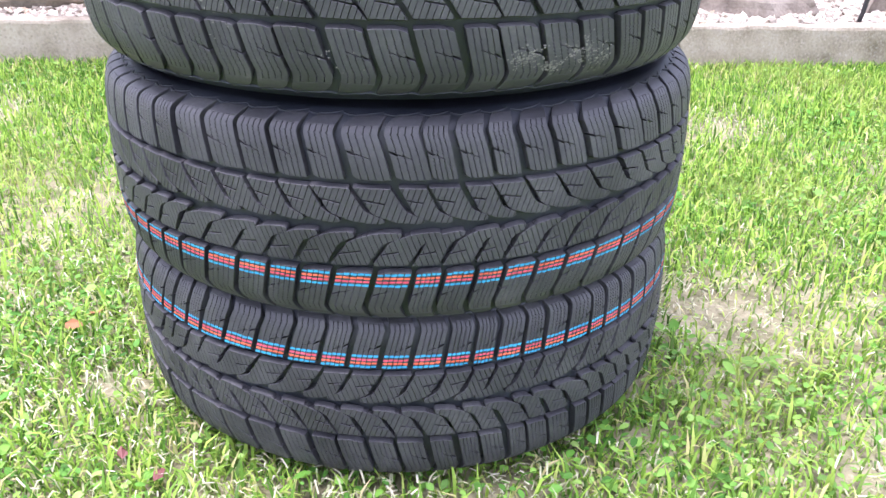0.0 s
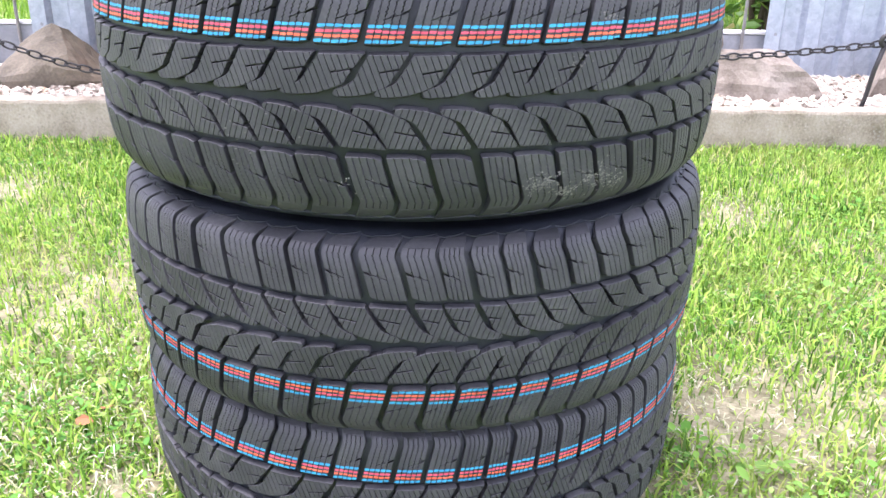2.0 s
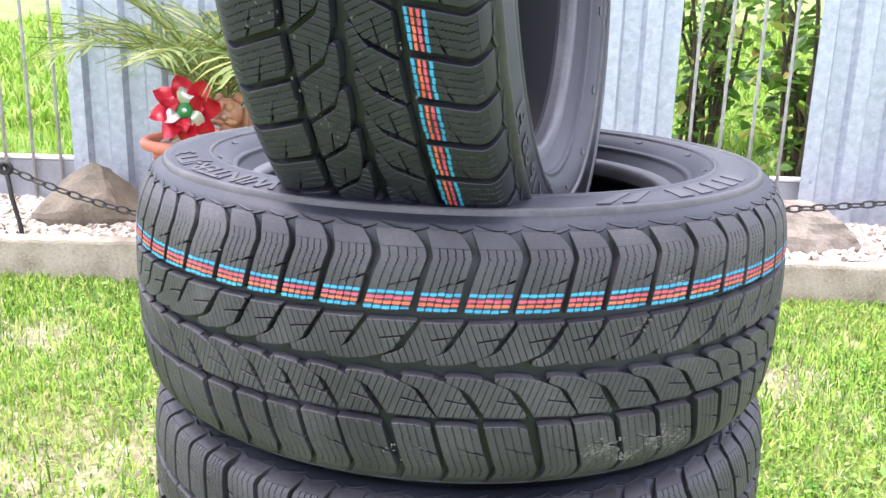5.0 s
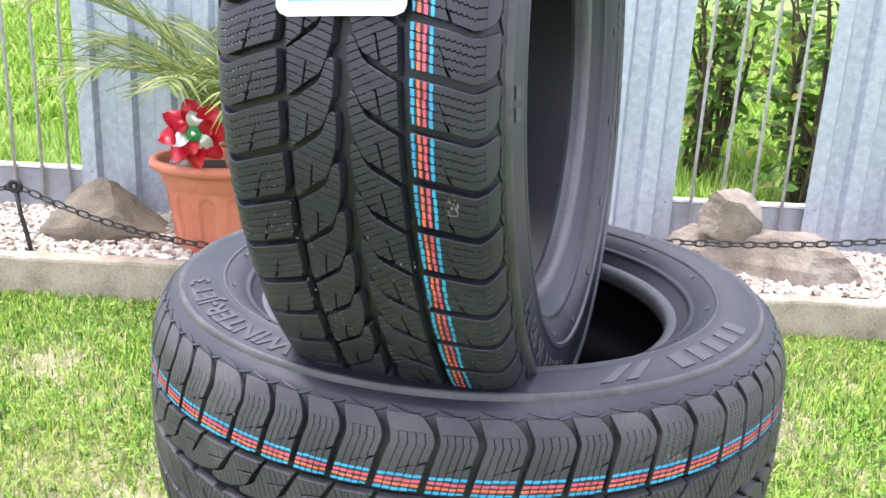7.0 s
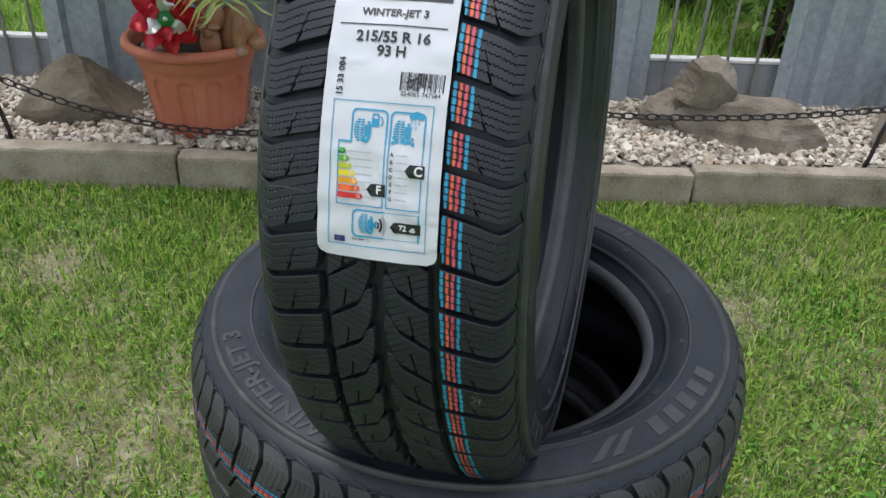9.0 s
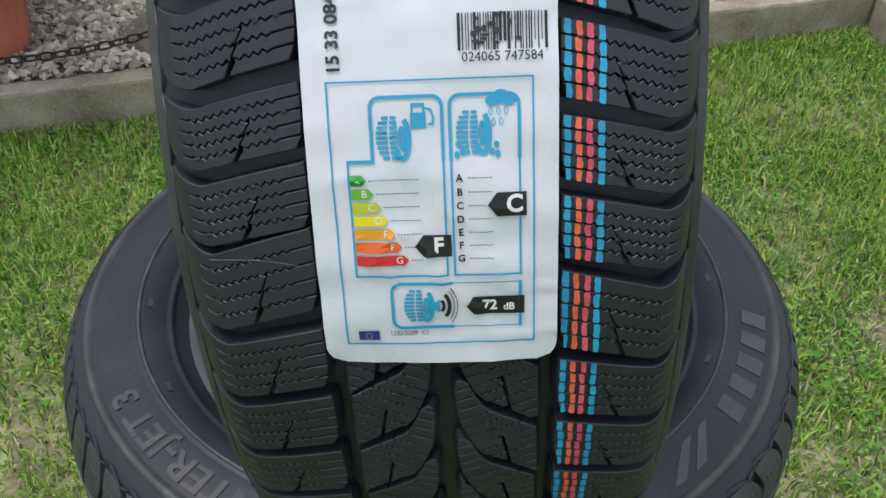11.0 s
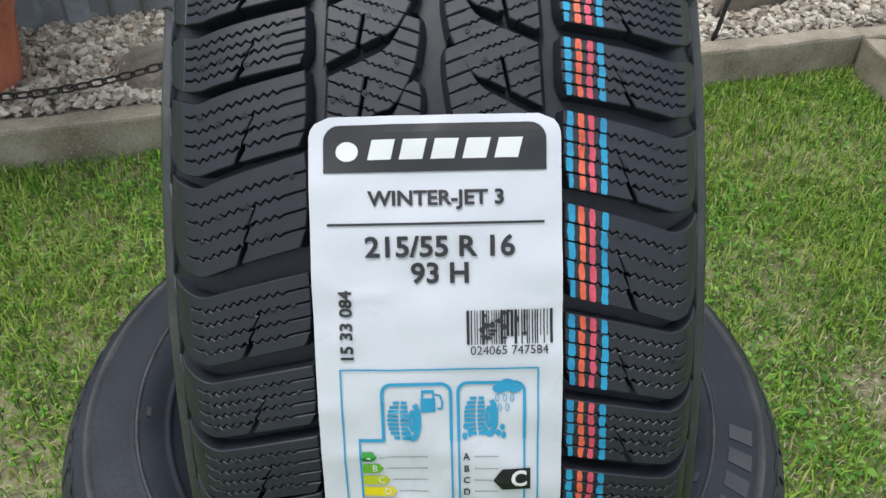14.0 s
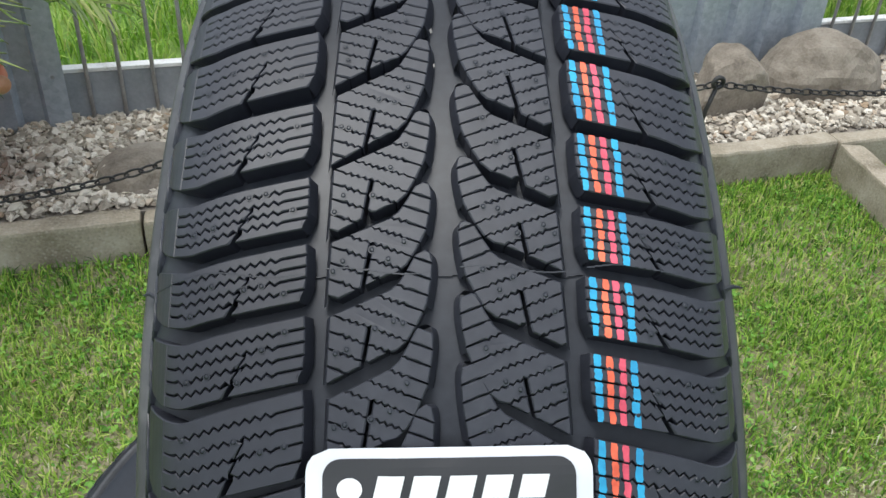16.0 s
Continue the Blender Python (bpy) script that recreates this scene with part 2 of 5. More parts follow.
def tube(points, radius, n=8, caps=True):
    """A round rod along a list of points; radius is one number or one for each point."""
    pts = [Vector(p) for p in points]
    rad = radius if isinstance(radius, (list, tuple)) else [radius] * len(pts)
    verts, faces = [], []
    side = None
    for i, p in enumerate(pts):
        d = (pts[min(i + 1, len(pts) - 1)] - pts[max(i - 1, 0)]).normalized()
        if side is None:
            side = d.orthogonal().normalized()
        side = (side - d * side.dot(d)).normalized()
        up = d.cross(side)
        for q in range(n):
            a = 2 * math.pi * q / n
            verts.append(p + (side * math.cos(a) + up * math.sin(a)) * rad[i])
    for i in range(len(pts) - 1):
        for q in range(n):
            w = (q + 1) % n
            faces.append((i * n + q, i * n + w, (i + 1) * n + w, (i + 1) * n + q))
    if caps:
        faces.append(tuple(range(n - 1, -1, -1)))
        faces.append(tuple(range((len(pts) - 1) * n, len(pts) * n)))
    return verts, faces


def joined(pieces):
    verts, faces = [], []
    for v, f in pieces:
        o = len(verts)
        verts += list(v)
        faces += [tuple(i + o for i in q) for q in f]
    return verts, faces


def lettering(text, size, align="CENTER", thick=0.0, bold=0.0):
    """The built-in font as vertices (x, y, z) and faces."""
    cu = bpy.data.curves.new("lettering", "FONT")
    cu.body, cu.size, cu.align_x, cu.align_y = text, size, align, "CENTER"
    cu.extrude, cu.offset, cu.resolution_u = thick, bold, 3
    ob = bpy.data.objects.new("lettering", cu)
    scene.collection.objects.link(ob)
    me = bpy.data.meshes.new_from_object(ob.evaluated_get(bpy.context.evaluated_depsgraph_get()))
    verts = [tuple(v.co) for v in me.vertices]
    faces = [tuple(p.vertices) for p in me.polygons]
    bpy.data.objects.remove(ob)
    bpy.data.curves.remove(cu)
    bpy.data.meshes.remove(me)
    return verts, faces


# ---------- ground, kerbs, gravel bed ----------
def ground_height(x, y):
    h = -0.016 + 0.008 * noise.noise(Vector((x * 1.3, y * 1.3, 0.3)))
    return h + max(0.0, min(y, 26.0) - 2.3) * 0.11


def build_ground():
    xs = [-400, -120, -40, -15, -7, -4] + [-3 + 0.15 * i for i in range(41)] + [4, 7, 15, 40, 120, 400]
    ys = [-400, -120, -40, -15, -6, -3] + [-2 + 0.15 * i for i in range(33)] + [3.5, 4.5, 6, 9, 15, 26, 60, 140, 400]
    verts = [(x, y, ground_height(x, y)) for y in ys for x in xs]
    n = len(xs)
    faces = [(j * n + i, j * n + i + 1, (j + 1) * n + i + 1, (j + 1) * n + i) for j in range(len(ys) - 1) for i in range(n - 1)]
    me = mesh("ground", verts, faces, M["soil"], True)
    me.materials.append(M["turf"])
    for p in me.polygons:
        p.material_index = 1 if p.center.y > 2.1 or not (-1.9 < p.center.x < 2.2 and p.center.y > -0.85) else 0
    thing("ground", me, "dry thatch and soil under a short mown lawn", "ground", kind="structure")


build_ground()
KERB_Y, KERB_TOP, KERB_BACK = 1.45, 0.105, 1.515


def build_kerbs():
    joints = [-3.4, -2.4, -1.41, -0.79, -0.29, 0.745, 1.755, 2.75, 3.7]
    for a, b, lift in zip(joints, joints[1:], (0.0, -0.020, 0.005, -0.004, -0.010, 0.002, -0.002, 0.003)):
        bm = box_bm(a + 0.003, b - 0.003, KERB_Y + lift, KERB_BACK + lift, -0.15, KERB_TOP + lift, 0.010, 60, 0.0055)
        thing("kerb", bm_mesh("kerb", bm, M["concrete"]), "weathered grey concrete lawn kerb edging the gravel bed", "kerb", "kerbs along the gravel bed", "structure")
    # the short return that comes forward
    for k in range(3):
        bm = box_bm(0.003, 0.497, 0, 0.075, -0.15, 0.108, 0.008, 14, 0.004)
        ob = thing("kerb", bm_mesh("kerb", bm, M["concrete"]), "pale concrete kerb running off at right angles from the bed", "kerb", "kerbs along the gravel bed", "structure")
        ob.matrix_world = pose(1.735 - k * 0.09, 1.43 - k * 0.49, 0, 0, 0, -100.5)


build_kerbs()
bm = box_bm(-3.4, 3.7, KERB_BACK - 0.002, 2.16, -0.2, 0.085, 0, 60, 0.006)
thing("gravel_bed", bm_mesh("gravel_bed", bm, M["bed"]), "earth base of the raised gravel bed by the fence", "ground", kind="structure")


def stone(bm_src, size, flat, seed, rough=0.25):
    out = []
    off = Vector((seed * 3.17, seed * 1.31, seed * 0.77))
    for v in bm_src:
        d = 1.0 + rough * noise.noise(v * 1.3 + off)
        out.append(Vector((v.x * d * size[0], v.y * d * size[1], v.z * d * size[2] * flat)))
    return out


def ico(level):
    b = bmesh.new()
    bmesh.ops.create_icosphere(b, subdivisions=level, radius=1.0)
    v, f = [x.co.copy() for x in b.verts], [tuple(q.index for q in p.verts) for p in b.faces]
    b.free()
    return v, f


def build_gravel():
    rng = random.Random(5)
    round_base, round_fc = ico(2)
    rough_base, rough_fc = ico(1)
    shapes = [(stone(round_base, (1, 0.8, 0.62), 1.0, s, 0.9), round_fc) for s in range(24)] + [(stone(rough_base, (1, 0.75, 0.6), 1.0, s, 1.3), rough_fc) for s in range(60)]
    verts, faces = [], []
    for _ in range(15500):
        x, y = rng.triangular(-3.3, 3.6, -0.2), rng.uniform(KERB_BACK + 0.012, 2.13)
        r = rng.choice((0.007, 0.009, 0.011, 0.012, 0.014, 0.018))
        e = Euler((rng.uniform(-.5, .5), rng.uniform(-.5, .5), rng.uniform(0, 6.3))).to_matrix() * r
        o = Vector((x, y, 0.090 + rng.uniform(0, 0.014)))
        k = len(verts)
        shape, fc = rng.choice(shapes)
        verts += [e @ v + o for v in shape]
        faces += [(a + k, b + k, c + k) for a, b, c in fc]
    thing("gravel", mesh("gravel", verts, faces, M["pebble"]), "pale grey and beige pebbles covering the bed", "gravel", kind="stuff")


build_gravel()


def build_rock(name, centre, size, seed, label, material="rock", turn=0, cuts=9, grain=0.10, peak=0.0, deep=0.62):
    """A broken stone: a rough ball cut by flat faces."""
    rng = random.Random(seed)
    base, fc = ico(4)
    planes = []
    for _ in range(cuts):
        n = Vector((rng.uniform(-1, 1), rng.uniform(-1, 1), rng.uniform(-0.3, 1))).normalized()
        planes.append((n, rng.uniform(deep, 0.9)))
    off = Vector((seed, seed * 0.3, 1.7))
    verts = []
    for v in base:
        p = v.copy()
        for n, d in planes:
            over = p.dot(n) - d
            if over > 0:
                p -= n * over * 0.97
        layer = noise.noise(Vector((p.x * 1.5, p.y * 1.5, p.z * 9)) + off)
        p *= 1 + grain * noise.noise(p * 2.2 + off) + grain * 0.5 * noise.noise(p * 7 + off) + 0.03 * layer + 0.018 * noise.noise(p * 19 + off)
        p.z *= 1 - peak * min(1.0, abs(p.x + 0.1))
        verts.append((p.x * size[0], p.y * size[1], p.z * size[2]))
    return thing(name, mesh(name, verts, fc, M[material]), label, "rock", "rocks on the gravel bed", at=pose(*centre, 0, 0, turn))


build_rock("rock", (-1.175, 1.80, 0.10), (0.225, 0.14, 0.185), 3, "large dark brown domed rock lying on the gravel", "darkrock", 8, 4, 0.07, 0.55)
build_rock("rock", (0.985, 1.735, 0.115), (0.345, 0.14, 0.165), 11, "long grey-brown slab of rock lying on the gravel", "rock", -14, 30, 0.07, deep=0.6)
build_rock("rock", (0.835, 1.76, 0.292), (0.14, 0.10, 0.10), 29, "small angular rock resting on the long slab", "rock", 20, 11, 0.04, deep=0.40)
build_rock("rock", (0.73, 1.83, 0.15), (0.09, 0.08, 0.07), 21, "small grey rock beside the long slab", "rock", 0, 8)
build_rock("rock", (1.53, 1.78, 0.15), (0.18, 0.14, 0.20), 44, "split angular brown rock behind the chain post", "rock", 30, 13, 0.04, deep=0.45)
build_rock("rock", (1.99, 1.88, 0.10), (0.24, 0.16, 0.20), 41, "broad rounded grey rock on the gravel", "rock", 0, 3, 0.06)
build_rock("rock", (-0.26, 1.70, 0.085), (0.15, 0.16, 0.06), 52, "flat grey stone let into the gravel", "rock", 12, 4, 0.06)

# ---------- fence ----------
FENCE_Y = 2.07


def corrugated(width, height):
    """A trapezoidal steel sheet, 0.8 mm thick, standing on z = 0, seen from -y."""
    section, x = [], 0.0
    wave, high = 0.136, 0.024
    while x < width + 1e-6:
        for dx, y in ((0, 0), (0.052, 0), (0.066, high), (0.122, high)):
            if x + dx <= width:
                section.append((x + dx, y))
        x += wave
    if section[-1][0] < width:
        section.append((width, section[-1][1]))
    zs = [0, 0.3, 0.6, 0.9, 1.2, height]
    k, verts, faces = len(section), [], []
    for back in (0, 0.0012):
        for z in zs:
            verts += [(sx, sy + back, z) for sx, sy in section]
    rows = len(zs)
    for s in range(2):
        for j in range(rows - 1):
            for i in range(k - 1):
                a = (s * rows + j) * k + i
                q = (a, a + 1, a + k + 1, a + k)
                faces.append(q if s == 0 else q[::-1])
    return verts, faces


def build_fence():
    panels = [(-2.65, -1.765), (-1.352, -0.473), (-0.085, 0.716), (1.165, 2.10), (2.50, 3.4)]
    screw = mesh("screw", *lathe([(0, -0.003), (0.005, -0.002), (0.006, 0.0), (0.0, 0.001)], 10, False), M["rail"])
    for a, b in panels:
        p = thing("steel_fence", None, "upright galvanised corrugated steel fence sheet with dull spangle", "fence", "steel sheets of the fence",
                  at=pose(a, FENCE_Y - 0.035, 0.075))
        sub("sheet", mesh("sheet", *corrugated(b - a, 1.45), M["zinc"]), p)
        for sx in (0.035, b - a - 0.03):
            for sz in (0.17, 1.2):
                s = sub("screw", screw, p)
                s.matrix_local = pose(sx, 0.0, sz, 90)
    gaps = [(-1.765, -1.352), (-0.473, -0.085), (0.716, 1.165), (2.10, 2.50)]
    for a, b in gaps:
        f = thing("fence_rail", None, "grey kick plate with white-painted top edge and thin upright bars", "fence", "open bays of the fence", at=pose(a, FENCE_Y, 0))
        w = b - a
        sub("plate", bm_mesh("plate", box_bm(-0.03, w + 0.03, 0.012, 0.03, 0.06, 0.236, 0.002), M["rail"]), f)
        sub("top_edge", bm_mesh("top_edge", box_bm(-0.03, w + 0.03, 0.006, 0.045, 0.238, 0.25, 0.003), M["white"]), f, "chipped white painted top edge")
        count = 4
        rod = mesh("upright_bar", *tube([(0, 0, 0.07), (0, 0, 0.5), (0, 0, 1.0), (0, 0, 1.5)], 0.006, 8), M["bar"], True)
        for i in range(count):
            o = sub("upright_bar", rod, f, "thin dull steel bar with rust where it meets the plate" if i == 0 else "")
            o.matrix_local = pose((i + 0.62) * w / (count + 0.25), -0.002, 0)
    top = thing("fence_top_rail", bm_mesh("fence_top_rail", box_bm(-2.7, 3.45, FENCE_Y + 0.01, FENCE_Y + 0.05, 1.49, 1.53, 0.003), M["rail"]), "grey steel top rail tying the fence together", "fence", kind="structure")
    return top


build_fence()

# ---------- tyres, 215/55 R 16 ----------
# Lighter grey than the sidewall paints in the highlight along the lip.
M["bead"] = noisy("bead_highlight_rubber", [(0.3, (0.045, 0.047, 0.052)), (0.7, (0.09, 0.092, 0.098))], 14, 200, (0.28, 0.42), 0.1, 0.0004)
M["ridge"] = noisy("worn_ridge_rubber", [(0.3, (0.030, 0.031, 0.034)), (0.55, (0.050, 0.051, 0.054)), (0.8, (0.095, 0.095, 0.097))], 25, 220, (0.36, 0.5), 0.2, 0.0004)
R_CROWN, DEPTH, ACROSS = 0.3215, 0.0078, 0.925
HALF = [(0.3215, 0.0), (0.3213, 0.018), (0.3206, 0.036), (0.3195, 0.054), (0.3174, 0.0705), (0.3132, 0.0830), (0.3065, 0.0905), (0.298, 0.0950),
        (0.290, 0.0975), (0.280, 0.0993), (0.268, 0.1003), (0.255, 0.1005), (0.243, 0.0970), (0.231, 0.0895), (0.221, 0.0800), (0.2135, 0.0735), (0.2085, 0.0705), (0.2045, 0.0685)]


class Section:
    """The tyre's outer section, by the way along it from the crown; crest: half the section's greatest width on each side."""

    def __init__(self, crest_up, crest_down):
        self.tab = {}
        for sign, crest in ((1, crest_up), (-1, crest_down)):
            pts = [(r, z if z < 0.08 else 0.08 + (z - 0.08) * (crest - 0.08) / 0.0205) if r > 0.245 else
                   (r, z + (crest - 0.1005)) for r, z in HALF]
            fine = []
            for i in range(len(pts) - 1):
                p = [Vector(pts[max(0, min(len(pts) - 1, k))]) for k in (i - 1, i, i + 1, i + 2)]
                if i == 0:
                    p[0] = Vector((p[2].x, -p[2].y))
                for q in range(8):
                    t = q / 8
                    fine.append(0.5 * (2 * p[1] + (p[2] - p[0]) * t + (2 * p[0] - 5 * p[1] + 4 * p[2] - p[3]) * t * t + (3 * p[1] - p[0] - 3 * p[2] + p[3]) * t ** 3))
            fine.append(Vector(pts[-1]))
            arc = [0.0]
            for a, b in zip(fine, fine[1:]):
                arc.append(arc[-1] + (b - a).length)
            nrm = []
            for i in range(len(fine)):
                d = fine[min(i + 1, len(fine) - 1)] - fine[max(i - 1, 0)]
                nrm.append(Vector((d.y, -d.x)).normalized())
            self.tab[sign] = (np.array(arc), np.array([v.x for v in fine]), np.array([v.y for v in fine]), np.array([v.x for v in nrm]), np.array([v.y for v in nrm]))

    def at(self, s, h=0.0):
        """(r, z) at the way s (below zero: the lower half), h metres proud."""
        sign = 1 if s >= 0 else -1
        arc, r, z, nr, nz = self.tab[sign]
        a = abs(s)
        return (float(np.interp(a, arc, r) + h * np.interp(a, arc, nr)), sign * float(np.interp(a, arc, z) + h * np.interp(a, arc, nz)))

    def length(self, sign):
        return float(self.tab[sign][0][-1])

    def way(self, r, sign):
        """The way along the section at which the sidewall has the radius r."""
        arc, rr = self.tab[sign][0], self.tab[sign][1]
        return float(np.interp(-r, -rr, arc))

    def point(self, s, v, h=0.0):
        """v: the way round the crown, growing clockwise as seen from +z."""
        r, z = self.at(s, h)
        a = -v / R_CROWN
        return (r * math.cos(a), r * math.sin(a), z)


def groove(s):
    s = abs(s)
    return DEPTH if s < 0.083 else DEPTH * max(0.0, 1 - (s - 0.083) / 0.020)


def carcass(sec):
    outer = []
    for sign in (1, -1):
        n = sec.length(sign)
        ways = [0.0037 * i for i in range(31)] + [0.1147 + (n - 0.1147) * i / 70 for i in range(71)]
        half = []
        for w in ways:
            lump = 0.0
            r0 = sec.at(sign * w)[0]
            for ring, wide, high in ((0.2895, 0.0032, 0.0024), (0.2520, 0.0026, 0.0018), (0.2265, 0.0028, 0.002)):
                lump = max(lump, high * max(0.0, 1 - abs(r0 - ring) / wide))
            half.append(sec.at(sign * w, lump - groove(w)))
        outer.append(half)
    up, down = outer
    return list(reversed(down[1:])) + up


def liner(sec):
    """The inside, from the upper bead toe to the lower."""
    a, b = sec.at(sec.length(1)), sec.at(-sec.length(-1))
    pts = [a, (0.2032, a[1] - 0.006), (0.2048, a[1] - 0.016), (0.2150, a[1] - 0.014)]
    for r, k in ((0.230, 0.86), (0.250, 0.90), (0.270, 0.89), (0.288, 0.80), (0.300, 0.64), (0.306, 0.42), (0.3075, 0.2), (0.308, 0.0)):
        pts.append((r, (a[1] + 0.018) * k))
    for r, k in ((0.3075, 0.2), (0.306, 0.42), (0.300, 0.64), (0.288, 0.80), (0.270, 0.89), (0.250, 0.90), (0.230, 0.86)):
        pts.append((r, (b[1] - 0.018) * k))
    pts += [(0.2150, b[1] + 0.014), (0.2048, b[1] + 0.016), (0.2032, b[1] + 0.006), b]
    return pts


def pitch_starts(first, steps):
    """The tread's run of long and short pitches, in degrees from the first groove; even ones fill the rest of the round."""
    rest = 360 - sum(steps)
    n = round(rest / 5.65)
    starts, a = [], first
    for q in list(steps) + [rest / n] * n:
        p = radians(q) * R_CROWN
        starts.append((radians(a) * R_CROWN + 0.047 * p, p))
        a += q
    return starts


def clip(poly, n, c):
    """The part of a flat polygon where n . p <= c."""
    out = []
    for i, a in enumerate(poly):
        b = poly[(i + 1) % len(poly)]
        da, db = n[0] * a[0] + n[1] * a[1] - c, n[0] * b[0] + n[1] * b[1] - c
        if da <= 0:
            out.append(a)
        if da * db < 0:
            t = da / (da - db)
            out.append((a[0] + (b[0] - a[0]) * t, a[1] + (b[1] - a[1]) * t))
    return out


def area(poly):
    return 0.5 * sum(a[0] * b[1] - b[0] * a[1] for a, b in zip(poly, poly[1:] + poly[:1]))


class Pile:
    """Collects the vertices and faces of one part."""

    def __init__(self):
        self.v, self.f = [], []

    def prism(self, sec, poly, side, low=DEPTH, high=0.0, edge=0.0004):
        """A raised piece over a flat outline (way across, way round), with a small chamfer."""
        poly = [(u * ACROSS, v) for u, v in poly]
        if side * area(poly) < 0:
            poly = poly[::-1]
        n, o = len(poly), len(self.v)
        cu, cv = sum(p[0] for p in poly) / n, sum(p[1] for p in poly) / n
        for u, v in poly:
            d = math.hypot(u - cu, v - cv) + 1e-9
            k = max(0.0, 1 - edge * 1.2 / d)
            self.v.append(sec.point(side * (cu + (u - cu) * k), cv + (v - cv) * k, high))
        for u, v in poly:
            self.v.append(sec.point(side * u, v, high - edge))
        for u, v in poly:
            self.v.append(sec.point(side * u, v, -low))
        self.f.append(tuple(range(o, o + n)))
        for i in range(n):
            j = (i + 1) % n
            self.f.append((o + n + i, o + n + j, o + j, o + i))
            self.f.append((o + 2 * n + i, o + 2 * n + j, o + n + j, o + n + i))

    def strip(self, sec, low, top, side, edge=0.0004):
        """As prism, between two lines of equally many points, its face cut into quads."""
        low, top = [(u * ACROSS, v) for u, v in low], [(u * ACROSS, v) for u, v in top]
        n, o = len(low), len(self.v)
        for line, inward in ((low, 1), (top, -1)):
            for i, (u, v) in enumerate(line):
                e = edge if i == 0 else -edge if i == n - 1 else 0.0
                self.v.append(sec.point(side * (u + e), v + inward * edge, 0.0))
        for line in (low, top):
            for u, v in line:
                self.v.append(sec.point(side * u, v, -edge))
        for line in (low, top):
            for u, v in line:
                self.v.append(sec.point(side * u, v, -DEPTH))
        fs = [(o + i, o + i + 1, o + n + i + 1, o + n + i) for i in range(n - 1)]
        for k in (0, 2 * n):
            p, q = o + k, o + k + 2 * n
            fs += [(q + i, q + i + 1, p + i + 1, p + i) for i in range(n - 1)]
            fs += [(p + n + i, p + n + i + 1, q + n + i + 1, q + n + i) for i in range(n - 1)]
            fs += [(p, p + n, q + n, q), (q + n - 1, q + 2 * n - 1, p + 2 * n - 1, p + n - 1)]
        self.f += fs if side > 0 else [f[::-1] for f in fs]

    def slope_wall(self, sec, top, low, side, high, deep):
        """A sloping wall between a line at the block's face and a line down in the groove."""
        n, o = len(top), len(self.v)
        self.v += [sec.point(side * u * ACROSS, v, high) for u, v in top] + [sec.point(side * u * ACROSS, v, deep) for u, v in low]
        self.f += [(o + i, o + i + 1, o + n + i + 1, o + n + i) for i in range(n - 1)]

    def patch(self, sec, poly, side, h):
        poly = [(u * ACROSS, v) for u, v in poly]
        if side * area(poly) < 0:
            poly = poly[::-1]
        o = len(self.v)
        self.v += [sec.point(side * u, v, h) for u, v in poly]
        self.f.append(tuple(range(o, o + len(poly))))


def zig(u):
    t = (u / 0.0034) % 1.0
    return (abs(t - 0.5) * 4 - 1) * 0.00068 if 0.0545 < u < 0.0895 else 0.0


def slope(u):
    """How far the cross grooves of the shoulder fall back, in pitches."""
    k = (u - 0.048) / 0.045
    return -0.30 * k - 0.06 * max(0.0, k) ** 3 + 0.34 * max(0.0, (u - 0.0855) / 0.018) ** 1.4


LINES = [("blue", 0.0480), ("orange", 0.0520), ("red", 0.0559), ("blue", 0.0601)]
WIDE = {"blue": 0.00122, "orange": 0.00108, "red": 0.00112}


